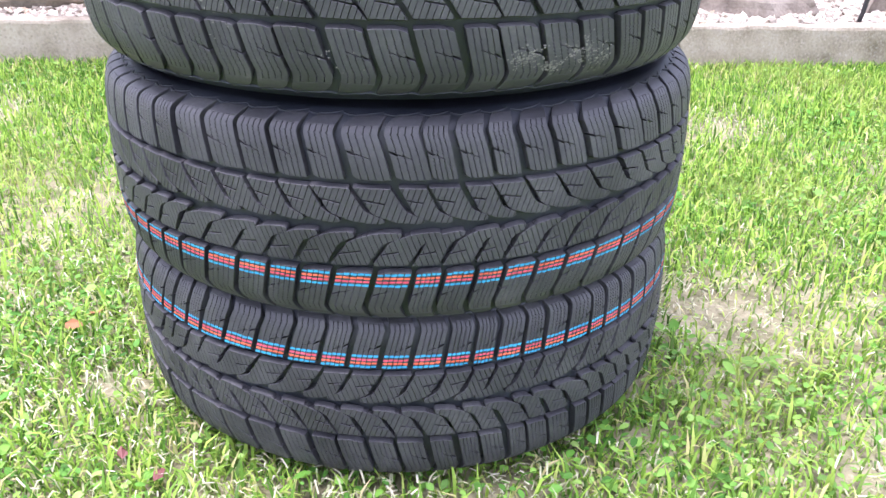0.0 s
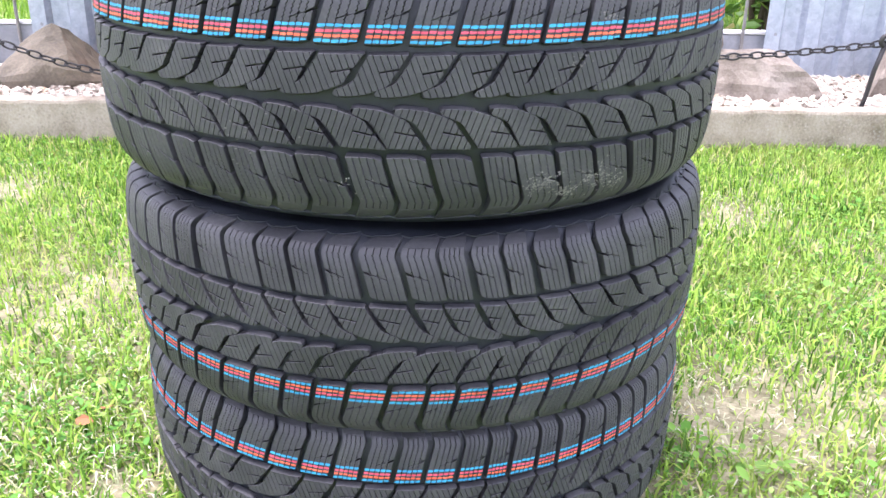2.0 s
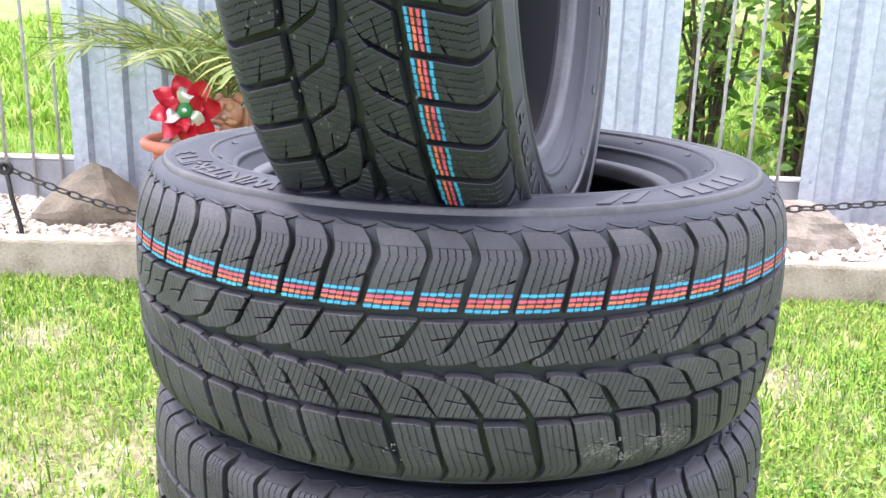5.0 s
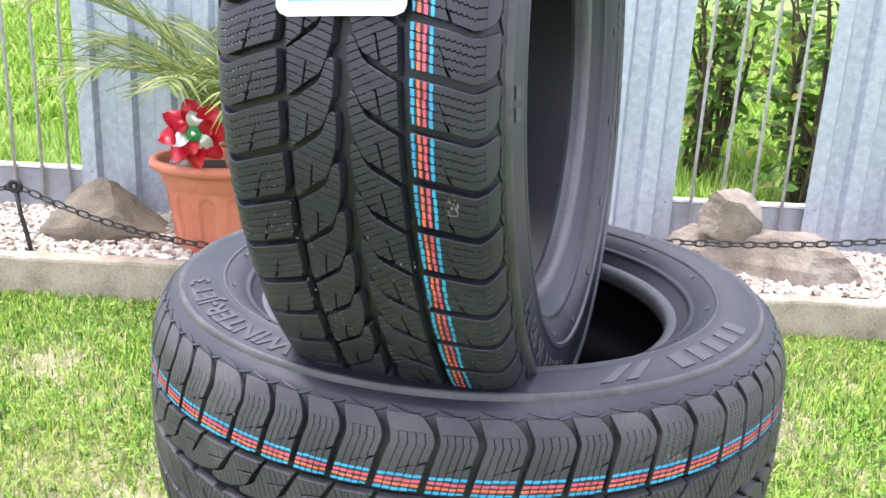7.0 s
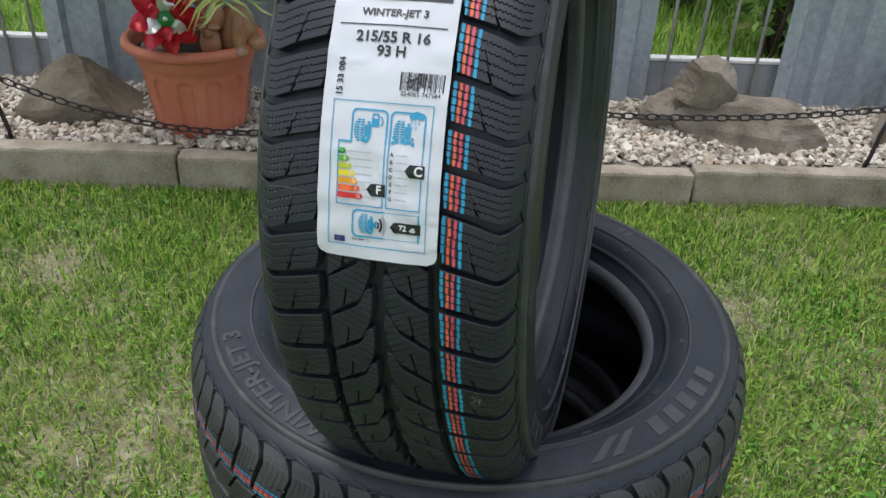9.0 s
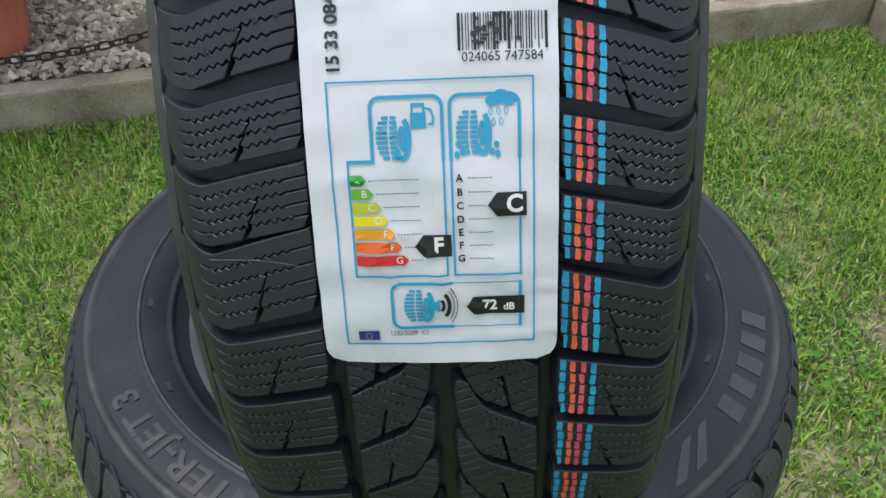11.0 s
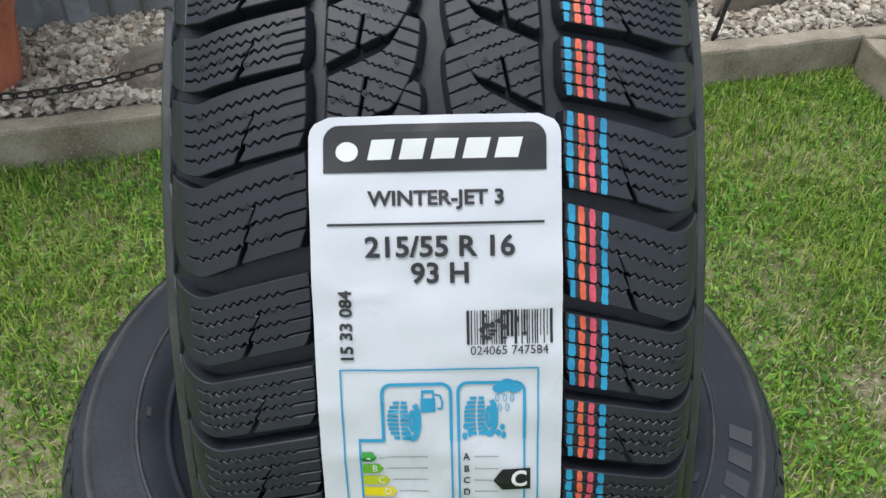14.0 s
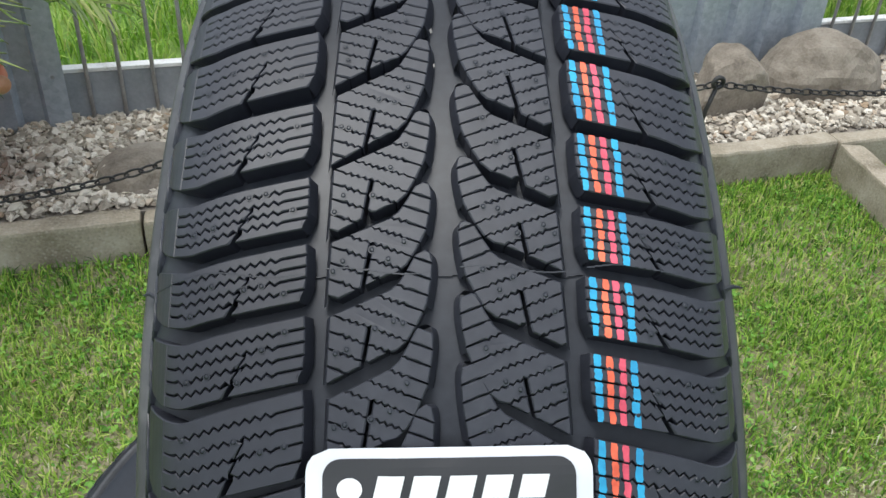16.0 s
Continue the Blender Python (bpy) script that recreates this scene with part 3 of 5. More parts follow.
def shoulder(sec, side, rib, marks, lines, rng, starts):
    for v0, p in starts:
        off = 0.5 * p if side < 0 else 0.0
        g = 0.0054 / p
        bs = [g / 2 + (1 - g) * q / 5 for q in range(6)]

        def vv(u, b):
            return v0 + off + p * (b + slope(u))

        for q in range(5):
            b0, b1 = bs[q], bs[q + 1]
            gap0 = 0.00022 if q else 0.0
            gap1 = 0.00022 if q < 4 else 0.0
            notch = lambda b: 0.0456 + 0.0042 * max(0.0, 1 - b / 0.34) ** 1.4 + 0.0012 * max(0.0, (b - 0.8) / 0.2) ** 2
            uin = notch(0.5 * (b0 + b1))
            mid = 0.5 * (b0 + b1)
            cut = 0.0725 - 0.0080 * mid / 0.65
            spans = [(uin, cut - 0.0009 + 0.0004 * q), (cut + 0.0009 - 0.0003 * q, 0.0945)] if q < 3 else [(uin, 0.0945)]
            tilt = 0.0013
            for k, (ua, ub) in enumerate(spans):
                us = [ua] + [0.0017 * i for i in range(20, 60) if ua + 0.0006 < 0.0017 * i < ub - 0.0006] + [ub]
                n = len(us) - 1
                sk = [tilt * (1 if i in (0, n) and len(spans) == 2 and (k == 0) == (i == n) else 0) for i in range(n + 1)]
                low = [(u + s, vv(u, b0) + (zig(u) if q else 0) + gap0) for u, s in zip(us, sk)]
                top = [(u - s, vv(u, b1) + (zig(u) if q < 4 else 0) - gap1) for u, s in zip(us, sk)]
                if k == 0:
                    low[0], top[0] = (notch(b0), low[0][1]), (notch(b1), top[0][1])
                rib.strip(sec, low, top, side)
            if side > 0:
                for (name, u), pile in zip(LINES, lines):
                    # ragged edges: the paint was drawn before the tread was moulded
                    left, right = [], []
                    shift = rng.uniform(-0.00035, 0.00035)
                    for i in range(5):
                        b = b0 + (b1 - b0) * i / 4
                        e = (gap0 + 0.0001) * (i == 0) - (gap1 + 0.0001) * (i == 4)
                        pinch = 0.00022 * (i in (0, 4))
                        ua = u + shift - WIDE[name] + pinch + rng.uniform(-0.00022, 0.00022)
                        ub = u + shift + WIDE[name] - pinch + rng.uniform(-0.00022, 0.00022)
                        ua = max(ua, uin + 0.0003)
                        left.append((ua, vv(ua, b) + e))
                        right.append((ub, vv(ub, b) + e))
                    if q < 3 and left[2][0] < cut < right[2][0]:
                        continue
                    pile.patch(sec, left + right[::-1], side, 0.00022)
        steps = [g / 2 + (1 - g) * i / 10 for i in range(11)]
        top = [(notch(b), vv(notch(b), b)) for b in steps]
        low = [(u - 0.0017, v) for u, v in top]
        rib.slope_wall(sec, top, low, side, -0.0006, -0.0058)
        # the unsiped end that rolls over the edge of the tread
        ends = (0.0942, 0.0968, 0.0995, 0.1025, 0.1055, 0.1085)
        low = [(u, vv(u, bs[0] + 0.0045 * k * k)) for k, u in enumerate(ends)]
        top = [(u, vv(u, bs[5] - 0.0015 * k * k)) for k, u in enumerate(ends)]
        rib.strip(sec, low, top, side)
        # leaf-shaped raised marks beside the end of each block
        for at, long, wide, lean in ((0.58, 0.34, 0.0024, 0.0028), (0.10, 0.20, 0.0017, -0.0020)):
            leaf = []
            for k in range(10):
                a = 2 * math.pi * k / 10
                c, q = math.cos(a), math.sin(a)
                leaf.append((0.1105 + (0.0012 if long > 0.3 else -0.0014) + lean * c + wide * q * (1 - 0.55 * abs(c)), vv(0.1040, at) + long * p * c))
            marks.prism(sec, leaf, side, 0.002, 0.0006, 0.0005)


def fall(u):
    """The curved cross grooves of the centre ribs, in pitches."""
    if u < 0.0165:
        return 0.80 * ((0.0165 - u) / 0.0120) ** 1.4
    return -0.43 * (u - 0.0165) / 0.0240


def wavy(poly, n, cuts):
    """The polygon with its edges along the cuts bent to and fro, as winter sipes are."""
    out = []
    for i, a in enumerate(poly):
        b = poly[(i + 1) % len(poly)]
        out.append(a)
        ca, cb = n.x * a[0] + n.y * a[1], n.x * b[0] + n.y * b[1]
        if abs(ca - cb) > 1e-7 or min(abs(ca - c) for c in cuts) > 1e-6:
            continue
        sa, sb = n.y * a[0] - n.x * a[1], n.y * b[0] - n.x * b[1]
        q = 0.0013
        ks = [k for k in range(math.floor(min(sa, sb) / q) + 1, math.ceil(max(sa, sb) / q)) if min(abs(k * q - sa), abs(k * q - sb)) > 0.0005]
        for k in (ks if sb > sa else ks[::-1]):
            t = (k * q - sa) / (sb - sa)
            u, v = a[0] + (b[0] - a[0]) * t, a[1] + (b[1] - a[1]) * t
            w = 0.00042 * (1 if k % 2 else -1) * (1.0 if 0.013 < u < 0.034 else 0.0)
            out.append((u + n.x * w, v + n.y * w))
    return out


def centre(sec, side, rib, starts, waved=False):
    for v0, p in starts:
        off = 0.28 * p if side > 0 else -0.12 * p

        def width(u):
            return (0.0009 + 0.0040 * min(1.0, max(0.0, (u - 0.0115) / 0.0065)) - 0.0012 * max(0.0, (u - 0.022) / 0.018)) / p

        inner = lambda b: 0.0042 + 0.0036 * (2 * b - 0.75) ** 2
        lows = [inner(0.0) + (0.0388 - inner(0.0)) * i / 10 for i in range(11)]
        tops = [inner(1.0) + (0.0378 - inner(1.0)) * i / 10 for i in range(11)]
        poly = [(u, v0 + off + p * (fall(u) + width(u) / 2)) for u in lows]
        poly += [(u, v0 + off + p * (1 + fall(u) - width(u) / 2)) for u in reversed(tops)]
        for b in (0.8, 0.6, 0.4, 0.2):
            u = inner(b)
            poly.append((u, v0 + off + p * (b + fall(u))))
        ends = [(0.0388, v0 + off + p * (fall(0.0388) + width(0.0388) / 2)), (0.0378, v0 + off + p * (1 + fall(0.0378) - width(0.0378) / 2))]
        edge = [tuple(a + (b - a) * i / 6 for a, b in zip(*ends)) for i in range(7)]
        rib.slope_wall(sec, edge, [(u + 0.0019, v) for u, v in edge], side, -0.0006, -0.0058)
        edge = [(inner(b), v0 + off + p * (b + fall(inner(b)))) for b in [i / 10 for i in range(11)]]
        rib.slope_wall(sec, edge, [(u - 0.0017, v) for u, v in edge], side, -0.0006, -0.0060)
        m, step, gap = 0.34, 0.0050, 0.00021
        n = Vector((-m, 1.0)).normalized()
        c = [n.x * a + n.y * b for a, b in poly]
        k0, k1 = math.floor(min(c) / step), math.ceil(max(c) / step)
        su, sv = 0.0275, v0 + off + p * fall(0.0275)
        d = Vector((-0.20, 1.0)).normalized()
        sn = (d.y, -d.x)
        for k in range(k0, k1):
            q = clip(clip(poly, (n.x, n.y), (k + 1) * step - gap), (-n.x, -n.y), -(k * step + gap))
            if len(q) < 3 or abs(area(q)) < 4e-6:
                continue
            cuts = ((k + 1) * step - gap, k * step + gap)
            bend = (lambda h: wavy(h, n, cuts)) if waved else (lambda h: h)
            cv = sum(b for _, b in q) / len(q)
            if cv < sv + 0.62 * p:
                line = sn[0] * su + sn[1] * sv
                for w, z in (((sn[0], sn[1]), line - 0.0006), ((-sn[0], -sn[1]), -line - 0.0006)):
                    h = clip(q, w, z)
                    if len(h) >= 3 and abs(area(h)) > 3e-6:
                        rib.prism(sec, bend(h), side)
            else:
                rib.prism(sec, bend(q), side)


def ring_text(sec, text, size, r, degrees, side, gain=1.0):
    """Raised letters on the sidewall, read clockwise from outside, their heads outwards."""
    verts, faces = lettering(text, size, thick=0.0003, bold=0.0006)
    out = []
    for x, y, z in verts:
        rr = r + y
        a = radians(degrees) - side * x * gain / r
        q = sec.at(side * sec.way(rr, side), 0.0007 + z)
        out.append((q[0] * math.cos(a), q[0] * math.sin(a), q[1]))
    return out, (faces if side > 0 else [f[::-1] for f in faces])


def ring_shape(sec, outline, r, degrees, side):
    p = Pile()
    for poly in outline:
        n, o = len(poly), len(p.v)
        if area(poly) < 0:
            poly = poly[::-1]
        for h in (0.0009, -0.0006):
            for x, y in poly:
                a = radians(degrees) - side * x / r
                q = sec.at(side * sec.way(r + y, side), h)
                p.v.append((q[0] * math.cos(a), q[0] * math.sin(a), q[1]))
        top = tuple(range(o, o + n))
        p.f.append(top if side > 0 else top[::-1])
        for i in range(n):
            j = (i + 1) % n
            w = (o + n + i, o + n + j, o + j, o + i)
            p.f.append(w if side > 0 else w[::-1])
    return p.v, p.f


def brand_bars():
    """Plain shapes in place of the maker's mark."""
    return [[(x, -0.0095), (x + 0.016, -0.0095), (x + 0.019, 0.0095), (x + 0.003, 0.0095)] for x in (-0.062, -0.036, -0.010, 0.016, 0.042)]


def chalk(sec, spots, seed):
    """Dried pale smears: many small flecks round a few spots (way across, degrees, spread, count)."""
    rng, pile = random.Random(seed), Pile()
    for u, deg, spread, count in spots:
        for _ in range(count):
            a, v = u + rng.gauss(0, spread * 0.6), -radians(deg) * R_CROWN + rng.gauss(0, spread)
            s, t = rng.uniform(0.0003, 0.0011), rng.uniform(0.0003, 0.0016)
            side = 1 if a > 0 else -1
            pile.patch(sec, [(abs(a) - s, v - t * 0.5), (abs(a) + s * 0.4, v - t), (abs(a) + s, v + t * 0.4), (abs(a) - s * 0.3, v + t)], side, 0.00015)
    return pile


def tyre(name, label, crest_up, crest_down, at, run, lettered=(), skin="dusty_bright"):
    starts = pitch_starts(*run)
    sec = Section(crest_up, crest_down)
    rng = random.Random(4)
    t = thing(name, None, label, "tyre", "stacked winter tyres", at=at)
    sub("carcass", mesh("carcass", *lathe(carcass(sec), 192, False), M["sidewall"], True), t, "dull black sidewalls and groove floors")
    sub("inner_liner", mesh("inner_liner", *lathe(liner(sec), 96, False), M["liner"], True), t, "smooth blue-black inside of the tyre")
    for side in (1, -1):
        end = sec.at(side * sec.length(side))
        ring = [(0.2145, end[1] + side * 0.0053), (0.2105, end[1] + side * 0.0045), (0.2065, end[1] + side * 0.0026), (0.2038, end[1] + side * 0.0005), (0.2030, end[1] - side * 0.004), (0.2036, end[1] - side * 0.012)]
        sub("bead", mesh("bead", *lathe(ring if side > 0 else ring[::-1], 128, False), M["bead"], True), t, "smooth bead edge, its highlight set in the grey")
        for r, wide, high in ((0.2900, 0.0042, 0.0040), (0.2500, 0.0024, 0.0022)) if side in lettered else ():
            ridge = [sec.at(side * sec.way(r + wide * (1 - k / 4), side), high * math.sin(math.pi * k / 8) - 0.0003) for k in range(9)]
            sub("sidewall_ridge", mesh("sidewall_ridge", *lathe(ridge if side < 0 else ridge[::-1], 160, False), M["ridge"], True), t, "worn grey ridge round the sidewall" if r > 0.27 else "")
        rib, marks, lines = Pile(), Pile(), [Pile() for _ in LINES]
        shoulder(sec, side, rib, marks, lines, rng, starts)
        sub("shoulder_rib", mesh("shoulder_rib", rib.v, rib.f, M[skin]), t, "siped shoulder blocks")
        tagged(sub("mould_mark", mesh("mould_mark", marks.v, marks.f, M["sidewall"]), t), kind="stuff")
        if side > 0:
            for (colour, _), pile in zip(LINES, lines):
                sub(colour + "_line", mesh(colour + "_line", pile.v, pile.f, M[colour]), t, colour + " painted line round the tread")
        mid = Pile()
        centre(sec, side, mid, starts, len(lettered) == 2)
        sub("centre_rib", mesh("centre_rib", mid.v, mid.f, M[skin]), t, "slanted siped centre blocks")
        if side not in lettered:
            continue
        sub("moulded_word", mesh("moulded_word", *ring_text(sec, "WINTER-JET 3", 0.026, 0.2715, 218, side, 1.25), M["relief_lit"]), t, "raised moulded lettering, skylight sheen in its grey")
        sub("moulded_size", mesh("moulded_size", *ring_text(sec, "215/55 R 16 93 H", 0.023, 0.2715, 90, side, 1.2), M["relief_lit"]), t, "raised moulded tyre size, skylight sheen in its grey")
        sub("moulded_mark", mesh("moulded_mark", *ring_shape(sec, brand_bars(), 0.2715, 320, side), M["relief_lit"]), t, "raised plain shapes, skylight sheen in their grey")
        sub("moulded_dash", mesh("moulded_dash", *ring_shape(sec, [[(-0.04, -0.011), (-0.028, -0.011), (0.004, 0.009), (-0.008, 0.009)], [(-0.018, -0.011), (-0.006, -0.011), (0.026, 0.009), (0.014, 0.009)]], 0.2715, 296, side), M["relief_lit"]), t)
        sub("moulded_dash", mesh("moulded_dash", *ring_shape(sec, [[(-0.012 + d, -0.013), (-0.004 + d, -0.013), (-0.002 + d, 0.013), (-0.010 + d, 0.013)] for d in (0, 0.013)], 0.264, 38, side), M["relief_lit"]), t)
        fine_print = [ring_shape(sec, [[(-0.005, -0.0016), (0.005, -0.0016), (0.005, 0.0016), (-0.005, 0.0016)]], 0.2415, a + 7, side) for a in range(0, 360, 24)]
        tagged(sub("small_print", mesh("small_print", *joined(fine_print), M["relief_lit"]), t), kind="stuff")
    return t


MIDS = (0.099, 0.290, 0.4975)
UP_CREST = (0.0955, 0.1000)
tyre("tyre", "black winter tyre lying lowest in the stack on grass", 0.0945, 0.1015, pose(-0.006, 0.012, MIDS[0], 0, 0, 0), (-318.8, [4.2, 4.4, 4.0, 5.5, 4.8, 4.1, 5.0, 4.2, 4.8, 5.4, 5.1, 5.4, 4.9, 5.8, 6.3, 6.6, 5.8, 4.0, 4.5, 3.8]))
tyre("tyre", "black winter tyre lying in the middle, striped edge down", 0.1060, 0.0945, pose(-0.006, 0, MIDS[1], 180, 0, 0), (215.3, [5.5, 5.1, 5.0, 6.4, 6.4, 5.7, 5.3, 5.5, 6.4, 6.1, 4.7, 5.2, 4.7, 5.6, 5.7, 6.4, 6.8, 5.6]))
third = tyre("tyre", "black winter tyre lying third in the stack, striped edge up", 0.1120, 0.1060, pose(-0.010, -0.006, MIDS[2], 0, 0, 0), (-308.9, [6.8, 6.6, 6.6, 5.5, 6.5, 6.3, 5.9, 6.8, 5.9, 5.6, 5.5, 5.8, 7.0, 5.9]), (1,))

M["chalk"] = noisy("dried_mud", [(0.3, (0.09, 0.087, 0.080)), (0.7, (0.24, 0.23, 0.215))], 40, 300, (0.8, 0.95), 0.1, 0.0004)
pile = chalk(Section(0.1120, 0.1060), [(-0.074, 290, 0.008, 110), (-0.084, 294, 0.006, 70), (-0.072, 299, 0.009, 95), (-0.080, 303, 0.010, 60), (-0.07, 262, 0.02, 14), (0.03, 295, 0.008, 20), (0.065, 300, 0.004, 26), (-0.03, 246, 0.03, 16), (0.06, 240, 0.02, 8)], 3)
tagged(sub("dried_mud", mesh("dried_mud", pile.v, pile.f, M["chalk"]), third, "pale dried mud flecks"), kind="stuff")



def pips(sec, starts):
    """Small round vent marks on the block faces."""
    rng, pile = random.Random(77), Pile()
    for v0, p in starts:
        for side in (1, -1):
            for u in (0.013, 0.018, 0.023, 0.033, 0.036, 0.052, 0.060, 0.067, 0.078, 0.086):
                a = u + rng.uniform(-0.0012, 0.0012)
                if u < 0.04:
                    v = v0 + p * (rng.uniform(0.3, 0.75) + fall(a) + (0.28 if side > 0 else -0.12))
                else:
                    v = v0 + p * (rng.choice((0.26, 0.42, 0.58, 0.74)) + slope(a) + (0.5 if side < 0 else 0.0))
                ring = [(math.cos(q), math.sin(q)) for q in [math.pi * i / 5 for i in range(11)]]
                for (c0, s0), (c1, s1) in zip(ring, ring[1:]):
                    pile.patch(sec, [(a + 0.0009 * c0, v + 0.0009 * s0), (a + 0.0013 * c0, v + 0.0013 * s0), (a + 0.0013 * c1, v + 0.0013 * s1), (a + 0.0009 * c1, v + 0.0009 * s1)], side, 0.00015)
                pile.prism(sec, [(a + 0.0008 * c, v + 0.0008 * q) for c, q in ring[:-1]], side, 0.0, 0.0004, 0.0003)
    return pile


# the fourth tyre stands on edge in the opening of the third
AXIS = Vector((0.9594, -0.2765, 0.0551)).normalized()
RISE = (Vector((0, 0, 1)) - AXIS * AXIS.z).normalized()
FRONT = AXIS.cross(RISE)
CENTRE = Vector((-0.0089, -0.0448, 0.8207))


def standing(spin):
    """Local +z along the axis; the point at local angle 0 turned spin degrees up from the front."""
    a = radians(spin)
    x = FRONT * math.cos(a) + RISE * math.sin(a)
    y = AXIS.cross(x)
    m = Matrix((x, y, AXIS)).transposed().to_4x4()
    m.translation = CENTRE
    return m


SPIN = 36.69
UP_RUN = (8.0 - SPIN, [6.6, 5.0, 4.8, 5.4, 6.5, 5.5, 4.5, 4.2, 4.1, 4.7, 5.4, 5.0, 4.9, 4.9])
up_tyre = tyre("tyre", "black winter tyre standing on edge, white size sticker on tread", *UP_CREST, standing(SPIN), UP_RUN, (1, -1), "rubber")

pile = chalk(Section(*UP_CREST), [(0.072, SPIN + 12.0, 0.0040, 22), (0.03, SPIN + 22, 0.02, 20), (-0.03, SPIN + 26, 0.02, 24), (-0.05, SPIN + 14, 0.015, 12), (0.0, SPIN - 66, 0.03, 3)], 8)
tagged(sub("dried_mud", mesh("dried_mud", pile.v, pile.f, M["chalk"]), up_tyre, "pale dried mud flecks"), kind="stuff")
seam = Pile()
for k in range(48):
    u0, u1 = 0.118 * k / 48, 0.118 * (k + 1) / 48
    u = (u0 + u1) / 2
    sunk = u < 0.0045 or 0.0395 < u < 0.0455
    for side in (1, -1):
        w = radians(50.7 - SPIN) * R_CROWN + 0.0012 * math.sin(k * 0.35) * side
        line = [(u0, w - 0.00022), (u1, w - 0.00022), (u1, w + 0.00022), (u0, w + 0.00022)]
        seam.prism(Section(*UP_CREST), line, side, DEPTH if sunk else 0.0005, 0.0008 - DEPTH if sunk else 0.00006, 0.00003)
sub("mould_seam", mesh("mould_seam", seam.v, seam.f, M["sidewall"]), up_tyre, "thin moulding seam across the tread")
for s, long in ((0.1045, 0.0065), (-0.1045, 0.004)):
    # a torn tatter of rubber where the mould's seam meets the edge of the tread
    root = Vector(Section(*UP_CREST).point(s, radians(50.6 - SPIN) * R_CROWN, 0.0004))
    out = Vector((0, 0, 1 if s > 0 else -1))
    wide = Vector((-root.y, root.x, 0)).normalized()
    way = [root - out * 0.003, root + wide * 0.0006, root + out * long * 0.5 - wide * 0.0005, root + out * long]
    sub("mould_flash", mesh("mould_flash", *tube(way, [0.0005, 0.0010, 0.0008, 0.0002], 6), M["sidewall"]), up_tyre, "small torn spike of rubber flash")
scratch = Pile()
for k in range(20):
    u0, u1 = 0.052 + 0.036 * k / 20, 0.052 + 0.036 * (k + 1) / 20
    f = lambda u: radians(15.2 - SPIN) * R_CROWN + 0.0022 * math.sin((u - 0.045) * 75) + (u - 0.06) * 0.06
    scratch.patch(Section(*UP_CREST), [(u0, f(u0) - 0.00018), (u1, f(u1) - 0.00018), (u1, f(u1) + 0.00018), (u0, f(u0) + 0.00018)], -1, 0.0004)
sub("scratch", mesh("scratch", scratch.v, scratch.f, M["chalk"]), up_tyre, "thin pale scratch across the tread edge")

vents = pips(Section(*UP_CREST), pitch_starts(*UP_RUN))
tagged(sub("vent_mark", mesh("vent_mark", vents.v, vents.f, M["sidewall"]), up_tyre), kind="stuff")


# ---------- the size sticker on the standing tyre ----------
STICKER_W, STICKER_TOP, STICKER_L = 0.0825, 41.4, 2.20
UP_SECTION = Section(*UP_CREST)
INK = {"black": plain("black_ink", (0.012, 0.012, 0.013), 0.4), "cyan": plain("cyan_ink", (0.03, 0.33, 0.56), 0.4), "white": plain("white_ink", (0.78, 0.79, 0.8), 0.35),
       "grey": plain("charcoal_ink", (0.028, 0.028, 0.03), 0.4), "flag": plain("deep_blue_ink", (0.03, 0.035, 0.22), 0.4), "gold": plain("gold_ink", (0.7, 0.5, 0.05), 0.4)}
for nm, c in (("a", (0.03, 0.28, 0.03)), ("b", (0.14, 0.42, 0.03)), ("c", (0.50, 0.56, 0.02)), ("d", (0.80, 0.66, 0.01)), ("e", (0.75, 0.33, 0.02)), ("f", (0.70, 0.12, 0.02)), ("g", (0.62, 0.03, 0.03))):
    INK[nm] = plain("grade_ink_" + nm, c, 0.4)


def crease(x, y):
    """The sticker bridges the grooves and wrinkles a little."""
    w = 0.0011 * noise.noise(Vector((x * 2.2, y * 5.5, 2.0))) + 0.0006 * noise.noise(Vector((x * 6 + y * 4, y * 3 - x * 5, 5.0)))
    fold = abs(noise.noise(Vector((x * 2.6 + y * 1.9, y * 2.4 - x * 2.8, 9.0))))
    where = max(0.0, noise.noise(Vector((x * 1.3, y * 1.3, 3.0))) + 0.15)
    return 0.0017 + w + 0.0021 * where * min(1.0, max(0.0, (y - 0.45) / 0.25)) * max(0.0, 1 - fold / 0.085) ** 2


def on_sticker(x, y, lift):
    """x across from the left edge, y down from the top, in widths of the sticker."""
    u = (x - 0.5) * STICKER_W
    y += 0.06 * max(0.0, y - 1.3) / 0.9 - 0.02 * max(0.0, 1 - abs(y - 0.75) / 0.6)
    v = (radians(STICKER_TOP - SPIN)) * R_CROWN - y * STICKER_W * R_CROWN / 0.3225
    return UP_SECTION.point(u, v, crease(x, y) + lift)


